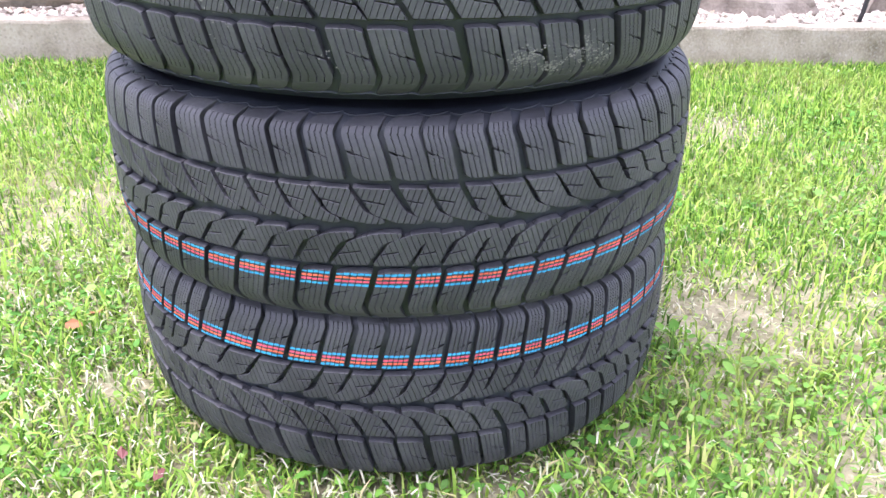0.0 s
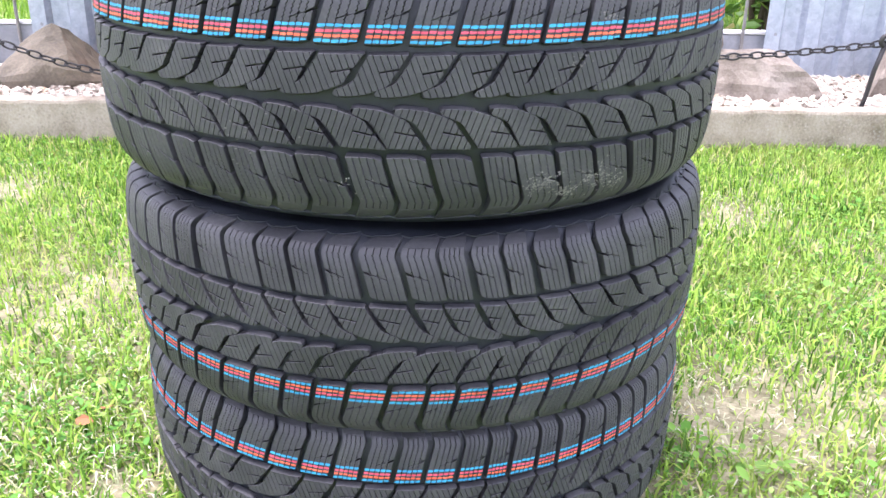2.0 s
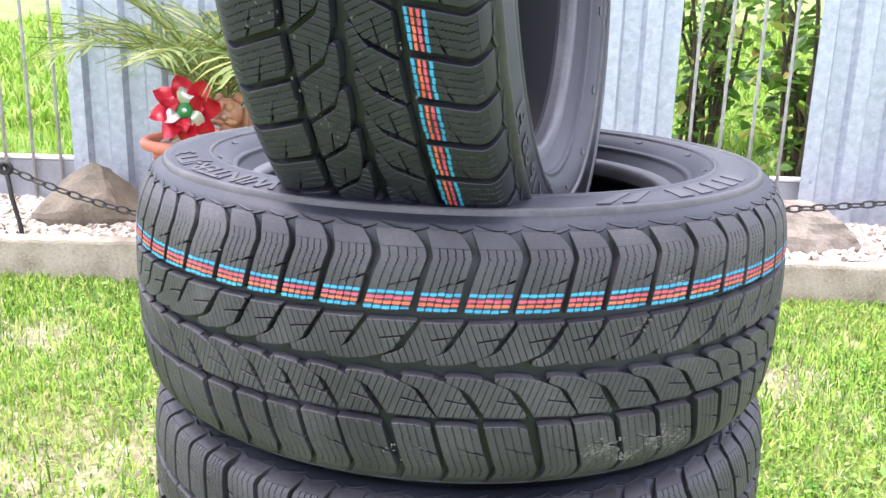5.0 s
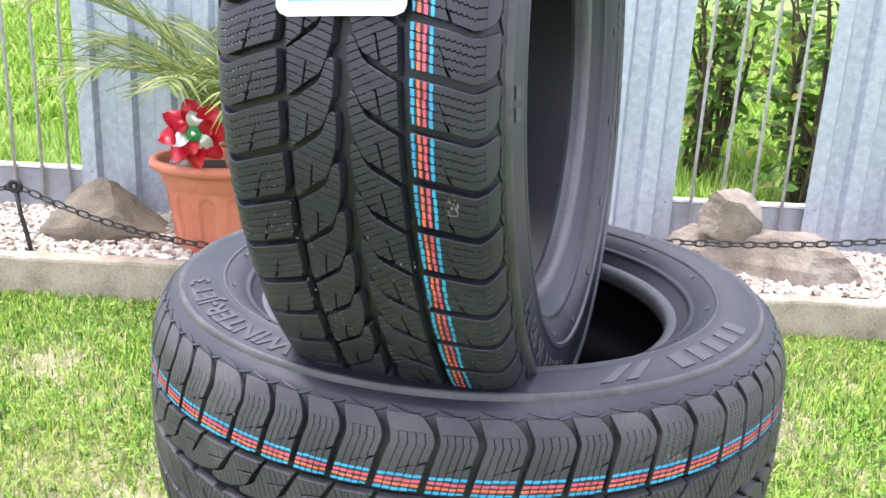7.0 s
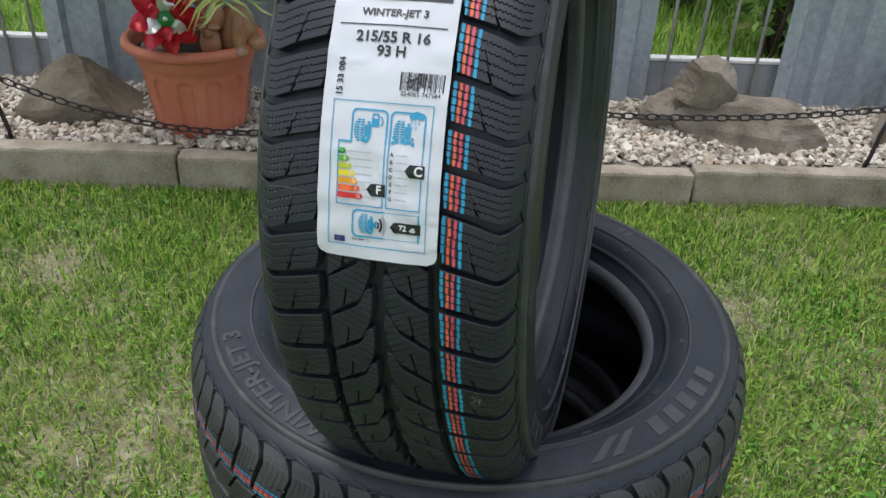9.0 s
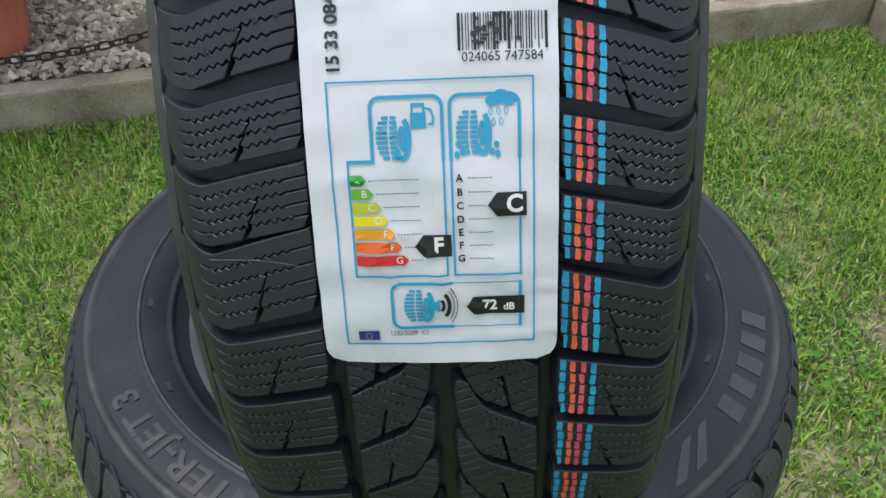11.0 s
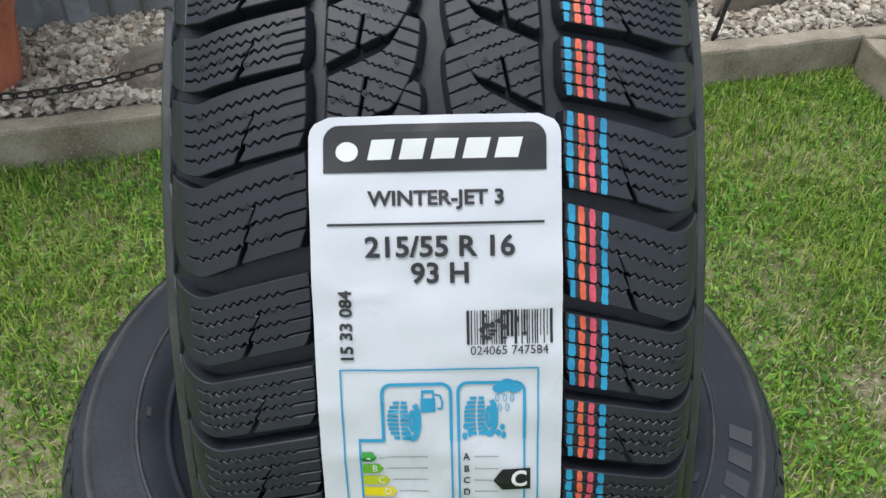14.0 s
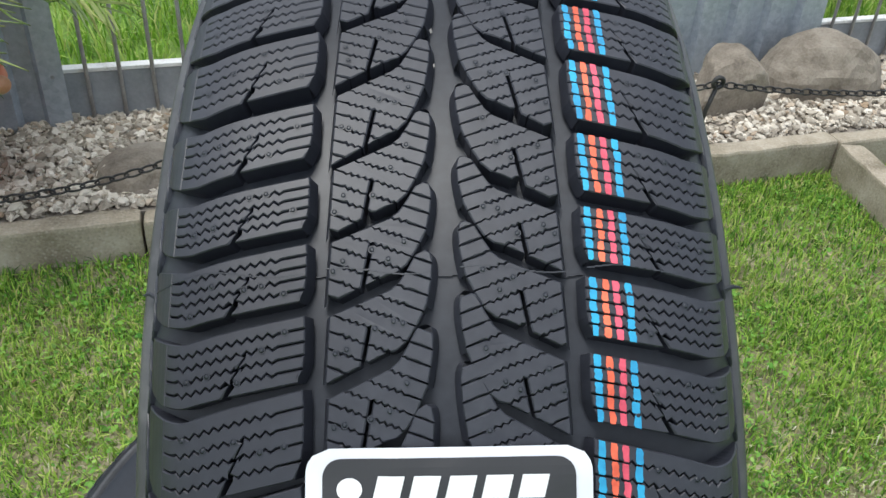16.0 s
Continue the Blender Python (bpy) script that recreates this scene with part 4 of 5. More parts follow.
def print_on(name, polys, ink, parent, lift=0.00025, label=""):
    """Flat print: convex outlines, cut finely enough to follow the curve."""
    verts, faces = [], []
    for poly in polys:
        y0, y1 = min(p[1] for p in poly), max(p[1] for p in poly)
        x0, x1 = min(p[0] for p in poly), max(p[0] for p in poly)
        ny, nx = max(1, math.ceil((y1 - y0) / 0.035)), max(1, math.ceil((x1 - x0) / 0.05))
        for j in range(ny):
            for i in range(nx):
                q = clip(clip(poly, (0, 1), y0 + (y1 - y0) * (j + 1) / ny), (0, -1), -(y0 + (y1 - y0) * j / ny))
                if len(q) >= 3:
                    q = clip(clip(q, (1, 0), x0 + (x1 - x0) * (i + 1) / nx), (-1, 0), -(x0 + (x1 - x0) * i / nx))
                if len(q) < 3 or abs(area(q)) < 1e-7:
                    continue
                if area(q) > 0:
                    q = q[::-1]
                o = len(verts)
                verts += [on_sticker(a, b, lift + 0.0003) for a, b in q]
                faces.append(tuple(range(o, o + len(q))))
    return sub(name, mesh(name, verts, faces, INK[ink]), parent, label)


def write_on(text, x, y, size, ink, parent, lift=0.00035, turn=0, bold=0.0, align="CENTER", squeeze=1.0):
    v, f = lettering(text, size, align, 0.0, bold)
    c, s = math.cos(radians(turn)), math.sin(radians(turn))
    out = []
    for a, b, _ in v:
        a *= squeeze
        out.append(on_sticker(x + a * c - b * s, y - (a * s + b * c), lift + 0.0003))
    return sub("printed_text", mesh("printed_text", out, f, INK[ink]), parent)


def rect(x0, y0, x1, y1):
    return [(x0, y0), (x1, y0), (x1, y1), (x0, y1)]


def arc(cx, cy, rx, ry, a0, a1, n=10):
    return [(cx + rx * math.cos(radians(a0 + (a1 - a0) * i / n)), cy + ry * math.sin(radians(a0 + (a1 - a0) * i / n))) for i in range(n + 1)]


def stroke(pts, w):
    """A line of the width w along points, as quads."""
    out = []
    for a, b in zip(pts, pts[1:]):
        d = Vector((b[0] - a[0], b[1] - a[1]))
        if d.length < 1e-6:
            continue
        n = Vector((-d.y, d.x)).normalized() * w / 2
        e = d.normalized() * w * 0.3
        out.append([(a[0] - e.x + n.x, a[1] - e.y + n.y), (b[0] + e.x + n.x, b[1] + e.y + n.y), (b[0] + e.x - n.x, b[1] + e.y - n.y), (a[0] - e.x - n.x, a[1] - e.y - n.y)])
    return out


def tyre_icon(cx, cy, w, h):
    """A small tyre seen at an angle: an oval tread with cross bars and a side disc."""
    out = []
    for k in range(9):
        y0 = cy - h / 2 + h * k / 9
        half = w * 0.5 * math.sqrt(max(0.05, 1 - ((k + 0.5) / 4.5 - 1) ** 2))
        out.append(rect(cx - w * 0.22 - half * 0.75, y0, cx - w * 0.16 - half * 0.15, y0 + h * 0.075))
        out.append(rect(cx - w * 0.10 - half * 0.15, y0, cx + w * 0.02 + half * 0.1, y0 + h * 0.075))
    out += stroke(arc(cx + w * 0.2, cy, w * 0.2, h * 0.44, -60, 140, 12), w * 0.16)
    out += stroke(arc(cx + w * 0.2, cy, w * 0.07, h * 0.24, 0, 360, 14), w * 0.10)
    return out


def build_sticker():
    n, rows = 30, 90
    outline_r = 0.085
    verts, faces = [], []
    ys = [STICKER_L * j / rows for j in range(rows + 1)]
    for lift in (0.0, -0.0004):
        for y in ys:
            e = min(y, STICKER_L - y)
            inset = outline_r - math.sqrt(max(0.0, outline_r ** 2 - (outline_r - e) ** 2)) if e < outline_r else 0.0
            for i in range(n + 1):
                verts.append(on_sticker(inset + (1 - 2 * inset) * i / n, y, lift))
    k = n + 1
    for j in range(rows):
        for i in range(n):
            a = j * k + i
            faces.append((a, a + k, a + k + 1, a + 1))
    s = sub("size_sticker", mesh("size_sticker", verts, faces, M["paper"], True), up_tyre, "white glossy sticker with tyre size and efficiency grades")
    # heading: a charcoal band, the maker's mark as plain shapes
    band = [(0.06, 0.225), (0.06, 0.10)] + arc(0.125, 0.10, 0.065, 0.065, 180, 270, 6) + arc(0.875, 0.10, 0.065, 0.065, 270, 360, 6) + [(0.94, 0.225)]
    print_on("heading_band", [band], "grey", s, 0.0002, "charcoal heading band")
    bars = [[(x, 0.175), (x + 0.093, 0.175), (x + 0.113, 0.095), (x + 0.02, 0.095)] for x in (0.235, 0.36, 0.485, 0.61, 0.735)]
    print_on("maker_mark", bars + [arc(0.155, 0.14, 0.045, 0.04, 0, 360, 14)], "white", s, 0.0004, "white plain shapes on the heading")
    write_on("WINTER-JET 3", 0.505, 0.335, 0.083, "grey", s, bold=0.0024, squeeze=1.04)
    print_on("rule", [rect(0.07, 0.432, 0.93, 0.442)], "grey", s)
    write_on("215/55 R 16", 0.515, 0.535, 0.118, "grey", s, bold=0.003, squeeze=1.02)
    write_on("93 H", 0.515, 0.645, 0.118, "grey", s, bold=0.003, squeeze=1.0)
    write_on("15 33 084", 0.135, 0.855, 0.072, "grey", s, turn=90, bold=0.002)
    # bar code, scuffed in its middle
    rng = random.Random(9)
    x, code = 0.615, []
    while x < 0.955:
        w = rng.choice((0.0035, 0.005, 0.008, 0.011))
        code.append(rect(x, 0.795, x + w, 0.93 if rng.random() > 0.15 else 0.90))
        x += w + rng.choice((0.004, 0.006, 0.009))
    tagged(print_on("bar_code", code, "black", s), kind="stuff")
    smear = []
    for _ in range(26):
        a, b = rng.uniform(0.66, 0.86), rng.uniform(0.80, 0.91)
        smear.append(arc(a, b, rng.uniform(0.008, 0.022), rng.uniform(0.005, 0.013), 0, 360, 7))
    tagged(print_on("scuff", smear[:15], "grey", s, 0.0004, "dark scuffed smear"), kind="stuff")
    write_on("024065 747584", 0.785, 0.955, 0.05, "black", s)
    # the efficiency panel
    print_on("panel_frame", stroke([(0.10, 1.03), (0.90, 1.03), (0.90, 2.10), (0.10, 2.10), (0.10, 1.03)], 0.0065), "cyan", s)
    lb = [(0.545, 1.33)] + [(0.545, 1.13)] + arc(0.505, 1.13, 0.04, 0.04, 0, -90, 6) + arc(0.305, 1.13, 0.04, 0.04, -90, -180, 6) + [(0.265, 1.33), (0.165, 1.33)]
    print_on("fuel_box", stroke(lb, 0.013) + stroke([(0.165, 1.33), (0.165, 1.79), (0.545, 1.79), (0.545, 1.33)], 0.008), "cyan", s)
    rb = [(0.575, 1.33), (0.575, 1.13)] + arc(0.615, 1.13, 0.04, 0.04, 180, 270, 6) + arc(0.805, 1.13, 0.04, 0.04, 270, 360, 6) + [(0.845, 1.33)]
    print_on("wet_grip_box", stroke(rb, 0.013) + stroke([(0.845, 1.33), (0.845, 1.79), (0.575, 1.79), (0.575, 1.33)], 0.008), "cyan", s)
    nb = [(0.56, 1.825), (0.345, 1.825)] + arc(0.345, 1.865, 0.04, 0.04, 270, 180, 6) + arc(0.345, 1.985, 0.04, 0.04, 180, 90, 6) + [(0.56, 2.025)]
    print_on("noise_box", stroke(nb, 0.013) + stroke([(0.56, 1.825), (0.845, 1.825)], 0.004) + stroke([(0.56, 2.025), (0.845, 2.025)], 0.004) + stroke([(0.843, 1.825), (0.843, 2.025)], 0.013), "cyan", s)
    tagged(print_on("tyre_drawing", tyre_icon(0.36, 1.245, 0.13, 0.17), "cyan", s), kind="stuff")
    tagged(print_on("tyre_drawing", tyre_icon(0.675, 1.235, 0.13, 0.17), "cyan", s), kind="stuff")
    tagged(print_on("tyre_drawing", tyre_icon(0.425, 1.925, 0.12, 0.15) + [[(0.465, 1.925), (0.505, 1.895), (0.505, 1.955)]], "cyan", s), kind="stuff")
    pump = [rect(0.425, 1.115, 0.428 + 0.05, 1.128), rect(0.425, 1.128, 0.433, 1.2), rect(0.47, 1.115, 0.478, 1.2), rect(0.422, 1.15, 0.482, 1.21)]
    print_on("fuel_pump", pump + stroke([(0.482, 1.135), (0.502, 1.14), (0.512, 1.17), (0.508, 1.195), (0.492, 1.195)], 0.008), "cyan", s)
    drops = []
    for a, b in ((0.735, 1.155), (0.765, 1.155), (0.795, 1.155), (0.745, 1.195), (0.775, 1.195)):
        drops += stroke(arc(a, b, 0.007, 0.015, 0, 360, 8), 0.003)
    cloud = [arc(0.745, 1.115, 0.03, 0.02, 0, 360, 12), arc(0.775, 1.10, 0.033, 0.026, 0, 360, 12), arc(0.805, 1.117, 0.028, 0.018, 0, 360, 12)]
    print_on("rain_cloud", cloud + drops, "cyan", s)
    splash = [arc(a, b, 0.011, 0.014, 0, 360, 8) for a, b in ((0.605, 1.275), (0.622, 1.305), (0.60, 1.315), (0.755, 1.28), (0.738, 1.305), (0.76, 1.315))]
    tagged(print_on("splash", splash, "cyan", s), kind="stuff")
    for k, g in enumerate("ABCDEFG"):
        y = 1.40 + 0.0535 * k
        tip = 0.235 + 0.0255 * k
        print_on("grade_bar", [[(0.172, y - 0.021), (tip - 0.02, y - 0.021), (tip, y), (tip - 0.02, y + 0.021), (0.172, y + 0.021)]], g.lower(), s)
        write_on(g, tip - 0.038, y, 0.042, "white", s)
        print_on("dotted_line", [rect(x, y - 0.0024, x + 0.0055, y + 0.0024) for x in [tip + 0.012 + 0.0125 * q for q in range(int((0.44 - tip) / 0.0125))]], "black", s)
        write_on(g, 0.605, y, 0.04, "black", s, bold=0.001)
        print_on("dotted_line", [rect(x, y - 0.0024, x + 0.0055, y + 0.0024) for x in [0.64 + 0.0125 * q for q in range(8)]], "black", s)

    def arrow(x0, x1, y, h):
        print_on("pointer", [[(x0, y), (x0 + h * 0.8, y - h), (x1, y - h), (x1, y + h), (x0 + h * 0.8, y + h)]], "black", s, 0.0003)

    arrow(0.415, 0.565, 1.665, 0.045)
    write_on("F", 0.512, 1.665, 0.088, "white", s, 0.0005, bold=0.003)
    arrow(0.715, 0.87, 1.505, 0.047)
    write_on("C", 0.822, 1.505, 0.095, "white", s, 0.0005, bold=0.003)
    arrow(0.615, 0.86, 1.93, 0.04)
    write_on("72", 0.715, 1.93, 0.062, "white", s, 0.0005, bold=0.002)
    write_on("dB", 0.795, 1.937, 0.044, "white", s, 0.0005, bold=0.001)
    waves = []
    for r, w in ((0.022, 0.013), (0.046, 0.016)):
        waves += stroke(arc(0.50, 1.925, r, r * 1.35, -48, 48, 8), w)
    print_on("sound_waves", waves + stroke(arc(0.50, 1.925, 0.066, 0.092, -48, 48, 8), 0.003) + stroke(arc(0.50, 1.925, 0.08, 0.108, -48, 48, 8), 0.003), "black", s)
    print_on("flag", [rect(0.15, 2.035, 0.24, 2.08)], "flag", s, 0.0003, "small deep blue flag")
    print_on("star_ring", [arc(0.195 + 0.014 * math.cos(q), 2.0575 + 0.014 * math.sin(q), 0.0022, 0.0022, 0, 360, 5) for q in [math.pi * k / 6 for k in range(12)]], "gold", s, 0.0005)
    write_on("1222/2009  C1", 0.37, 2.05, 0.028, "black", s)


build_sticker()

# ---------- posts and chain ----------
def chain_post(x, y, lean, tip, label):
    t = thing("chain_post", None, label, "post", "posts carrying the chain", at=pose(x - 0.245 * math.sin(radians(tip)), y, 0.05, lean, tip, 0))
    rod = [(0, 0, 0), (0.004, 0, 0.08), (-0.002, 0, 0.16), (0, 0, 0.235)]
    sub("rod", mesh("rod", *tube(rod, 0.0068, 10), M["iron"], True), t)
    eye = [(0.016 * math.sin(a), 0, 0.25 - 0.016 * math.cos(a)) for a in [2 * math.pi * i / 18 for i in range(18)]] + [(0.002, 0.004, 0.235)]
    sub("eye", mesh("eye", *tube(eye, 0.0072, 8), M["iron"], True), t)
    return t


POSTS = [(-1.325, 1.55), (0.0, 1.55), (1.325, 1.545), (3.2, 1.55)]
for (px, py), tip in zip(POSTS, (-6, 2, 10, 0)):
    chain_post(px, py, 3, tip, "thin black iron post with a looped eye set in the gravel")


def chain(a, b, sag, label):
    a, b = Vector(a), Vector(b)
    n = int((b - a).length / 0.0345)
    t = thing("chain", None, label, "chain", "chains between the posts")
    loop = [(0.0225 * math.cos(q) * (1 if abs(math.cos(q)) > 0.5 else 0.9), 0.0092 * math.sin(q), 0) for q in [2 * math.pi * i / 14 for i in range(14)]]
    loop.append(loop[0])
    link = mesh("chain_link", *tube(loop, 0.0029, 6, False), M["iron"], True)

    def at(k):
        return a.lerp(b, k) - Vector((0, 0, sag * 4 * k * (1 - k)))

    for i in range(n):
        k = (i + 0.5) / n
        d = (at(min(1, k + 0.01)) - at(max(0, k - 0.01))).normalized()
        o = sub("chain_link", link, t)
        side = Vector((0, 0, 1)).cross(d).normalized()
        m = Matrix((d, side, d.cross(side))).transposed().to_4x4() @ pose(0, 0, 0, 90 if i % 2 else 20)
        m.translation = at(k)
        o.matrix_local = m


chain((-1.325, 1.545, 0.298), (0.0, 1.54, 0.275), 0.145, "black iron chain sagging in front of the pot")
chain((0.0, 1.54, 0.275), (1.325, 1.54, 0.289), 0.045, "black iron chain hanging in front of the rocks")
chain((1.325, 1.54, 0.289), (3.2, 1.545, 0.29), 0.09, "black iron chain running on along the kerb")
chain((-3.0, 1.545, 0.29), (-1.325, 1.545, 0.298), 0.10, "black iron chain coming along the kerb to the post")


# ---------- flower pot with palm, pinwheel and clay figure ----------
POT = (-0.775, 1.735, 0.085)


def build_pot():
    t = thing("flower_pot", None, "round terracotta plastic pot with fluted sides on the gravel", "flower pot", at=pose(*POT))
    n = 288
    prof = [(0.0, 0.0), (0.132, 0.0), (0.137, 0.006), (0.143, 0.05), (0.150, 0.10), (0.157, 0.15), (0.1595, 0.165), (0.1605, 0.172), (0.1615, 0.179), (0.1625, 0.186), (0.1635, 0.193), (0.165, 0.20), (0.168, 0.215), (0.176, 0.222), (0.181, 0.265), (0.183, 0.272)]
    verts, faces, k = [], [], len(prof)
    for i in range(n):
        a = 2 * math.pi * i / n
        flute = min(1.0, max(0.0, math.cos(12 * a) + 0.25) / 0.22)
        for r, z in prof:
            arch = math.sqrt(max(0.0, 1 - (min(1.0, abs(((a * 12 / (2 * math.pi) + 0.5) % 1.0) - 0.5) / 0.29)) ** 2))
            inset = 0.008 * flute * max(0.0, min(1.0, (z - 0.02) / 0.03)) * max(0.0, min(1.0, (0.165 + 0.03 * arch - z) / 0.006)) if 0.01 < z < 0.21 else 0
            verts.append(((r - inset) * math.cos(a), (r - inset) * math.sin(a), z))
    for i in range(n):
        j = (i + 1) % n
        for q in range(k - 1):
            faces.append((i * k + q, j * k + q, j * k + q + 1, i * k + q + 1))
    sub("body", mesh("body", verts, faces, M["clay"], True), t)
    rim = [(0.180, 0.262), (0.203, 0.264), (0.211, 0.270), (0.213, 0.280), (0.210, 0.291), (0.203, 0.296), (0.192, 0.296), (0.187, 0.290), (0.183, 0.275), (0.178, 0.24), (0.172, 0.23)]
    sub("rim", mesh("rim", *lathe(rim, 96, False), M["clay"], True), t, "thick rolled terracotta rim")
    soil = [(0.0, 0.262)] + [(0.178 * q / 8, 0.262 - 0.01 * (q / 8) ** 2) for q in range(1, 9)]
    sub("soil", mesh("soil", *lathe(soil, 48, False), M["peat"], True), t, "dark potting soil")


build_pot()


def build_palm():
    rng = random.Random(23)
    t = thing("palm_plant", None, "young palm with arching feathery yellow-green fronds in the pot", "palm", at=pose(POT[0] + 0.03, POT[1] + 0.06, POT[2] + 0.25))
    stem = [(0, 0, 0), (0.003, 0, 0.05), (0, 0.002, 0.11)]
    sub("trunk", mesh("trunk", *tube(stem, [0.028, 0.024, 0.012], 10), M["bark"], True), t)
    turns = [195, 165, 225, 130, 255, 300, 345, 20, 60, 95, 180, 280]
    for i, deg in enumerate(turns):
        a = radians(deg + rng.uniform(-10, 10))
        lift, long = rng.uniform(0.85, 1.25), rng.uniform(0.55, 0.78)
        d = Vector((math.cos(a), math.sin(a), 0))
        pts = []
        for k in range(13):
            s = k / 12 * long
            e = lift - 1.35 * (k / 12) ** 1.6 * rng.uniform(0.95, 1.05)
            pts.append((pts[-1] + (d * math.cos(e) + Vector((0, 0, math.sin(e)))) * long / 12) if pts else Vector((0, 0, 0.08)))
        fr = sub("frond", mesh("frond", *tube(pts, [0.0042 * (1 - 0.75 * k / 12) for k in range(13)], 6), M["palm"], True), t, "arching frond" if i == 0 else "")
        verts, faces = [], []
        for k in range(56):
            f = 0.12 + 0.88 * k / 56
            q = f * 12
            p = pts[int(min(11, q))].lerp(pts[int(min(11, q)) + 1], min(1.0, q - int(min(11, q))))
            along = (pts[min(12, int(q) + 1)] - pts[max(0, int(q) - 1)]).normalized()
            sd = along.cross(Vector((0, 0, 1))).normalized() * (1 if k % 2 else -1)
            ln = (0.07 + 0.19 * math.sin(math.pi * min(1, f * 0.9 + 0.08))) * rng.uniform(0.8, 1.15)
            dr = (sd * 0.75 + along * 0.8 + Vector((0, 0, rng.uniform(-0.05, 0.35)))).normalized()
            nn = dr.cross(along).normalized()
            wd = dr.cross(nn).normalized() * 0.0052
            o = len(verts)
            for m, w in ((0, 0.5), (0.35, 1.0), (0.7, 0.75), (1.0, 0.05)):
                c = p + dr * ln * m - Vector((0, 0, 0.05 * m * m * rng.uniform(0.4, 1.4)))
                verts += [c - wd * w + nn * 0.0015, c + nn * -0.001, c + wd * w + nn * 0.0015]
            for m in range(3):
                for h in range(2):
                    faces.append((o + 3 * m + h, o + 3 * m + h + 1, o + 3 * m + h + 4, o + 3 * m + h + 3))
        sub("leaflet_fringe", mesh("leaflet_fringe", verts, faces, M["palm"]), fr)


build_palm()
RED = noisy("red_foil", [(0.3, (0.42, 0.006, 0.02)), (0.7, (0.62, 0.02, 0.04))], 15, 90, (0.16, 0.3), 0.1, 0.001, metal=0.25)


def build_pinwheel():
    t = thing("pinwheel", None, "shiny red toy pinwheel with a green hub stuck in the pot", "pinwheel", at=pose(-0.795, 1.555, 0.475, 78, 0, 8))
    foil_back = plain("silver_foil", (0.75, 0.75, 0.77), 0.22, 0.6)
    for ring, (n, r, zz) in enumerate(((8, 0.098, 0.0), (6, 0.062, 0.012))):
        for i in range(n):
            a = 2 * math.pi * i / n + ring * 0.3
            verts, faces = [], []
            for k in range(9):
                f = k / 8
                w = 0.031 * math.sin(math.pi * (0.12 + 0.80 * f)) ** 0.8 * (1 if ring == 0 else 0.75)
                for q in range(5):
                    s = q / 4 - 0.5
                    verts.append((0.012 + f * (r - 0.012), s * 2 * w + 0.012 * f * f, zz + 0.030 * (s + 0.5) ** 2 * (0.3 + f) + 0.012 * math.sin(math.pi * f)))
            for k in range(8):
                for q in range(4):
                    o = k * 5 + q
                    faces.append((o, o + 5, o + 6, o + 1))
            m = Matrix.Rotation(a, 4, "Z")
            o = sub("vane", mesh("vane", [m @ Vector(v) for v in verts], faces, RED if not (ring == 1 and i % 2) else foil_back, True), t, "curled red foil vane" if i + ring == 0 else "")
    hub = [(0.0, 0.034), (0.012, 0.033), (0.021, 0.028), (0.0235, 0.02), (0.022, 0.005), (0.0, 0.0)]
    sub("hub", mesh("hub", *lathe(hub, 24, False), plain("green_plastic", (0.01, 0.19, 0.035), 0.35), True), t, "round green plastic hub")
    sub("hub_pin", mesh("hub_pin", *lathe([(0.0, 0.038), (0.005, 0.037), (0.007, 0.033)], 12, False), foil_back, True), t, "white centre pin")
    sub("stick", mesh("stick", *tube([(0, 0.0, 0.0), (0.0, -0.07, -0.01), (0.0, -0.13, -0.03)], 0.004, 8), plain("wood_stick", (0.5, 0.3, 0.12), 0.6), True), t, "thin wooden stick")


build_pinwheel()


def blob(centre, size, level=3, turn=(0, 0, 0)):
    v, f = ico(level)
    e = Euler(turn).to_matrix()
    return [e @ Vector((p.x * size[0], p.y * size[1], p.z * size[2])) + Vector(centre) for p in v], f


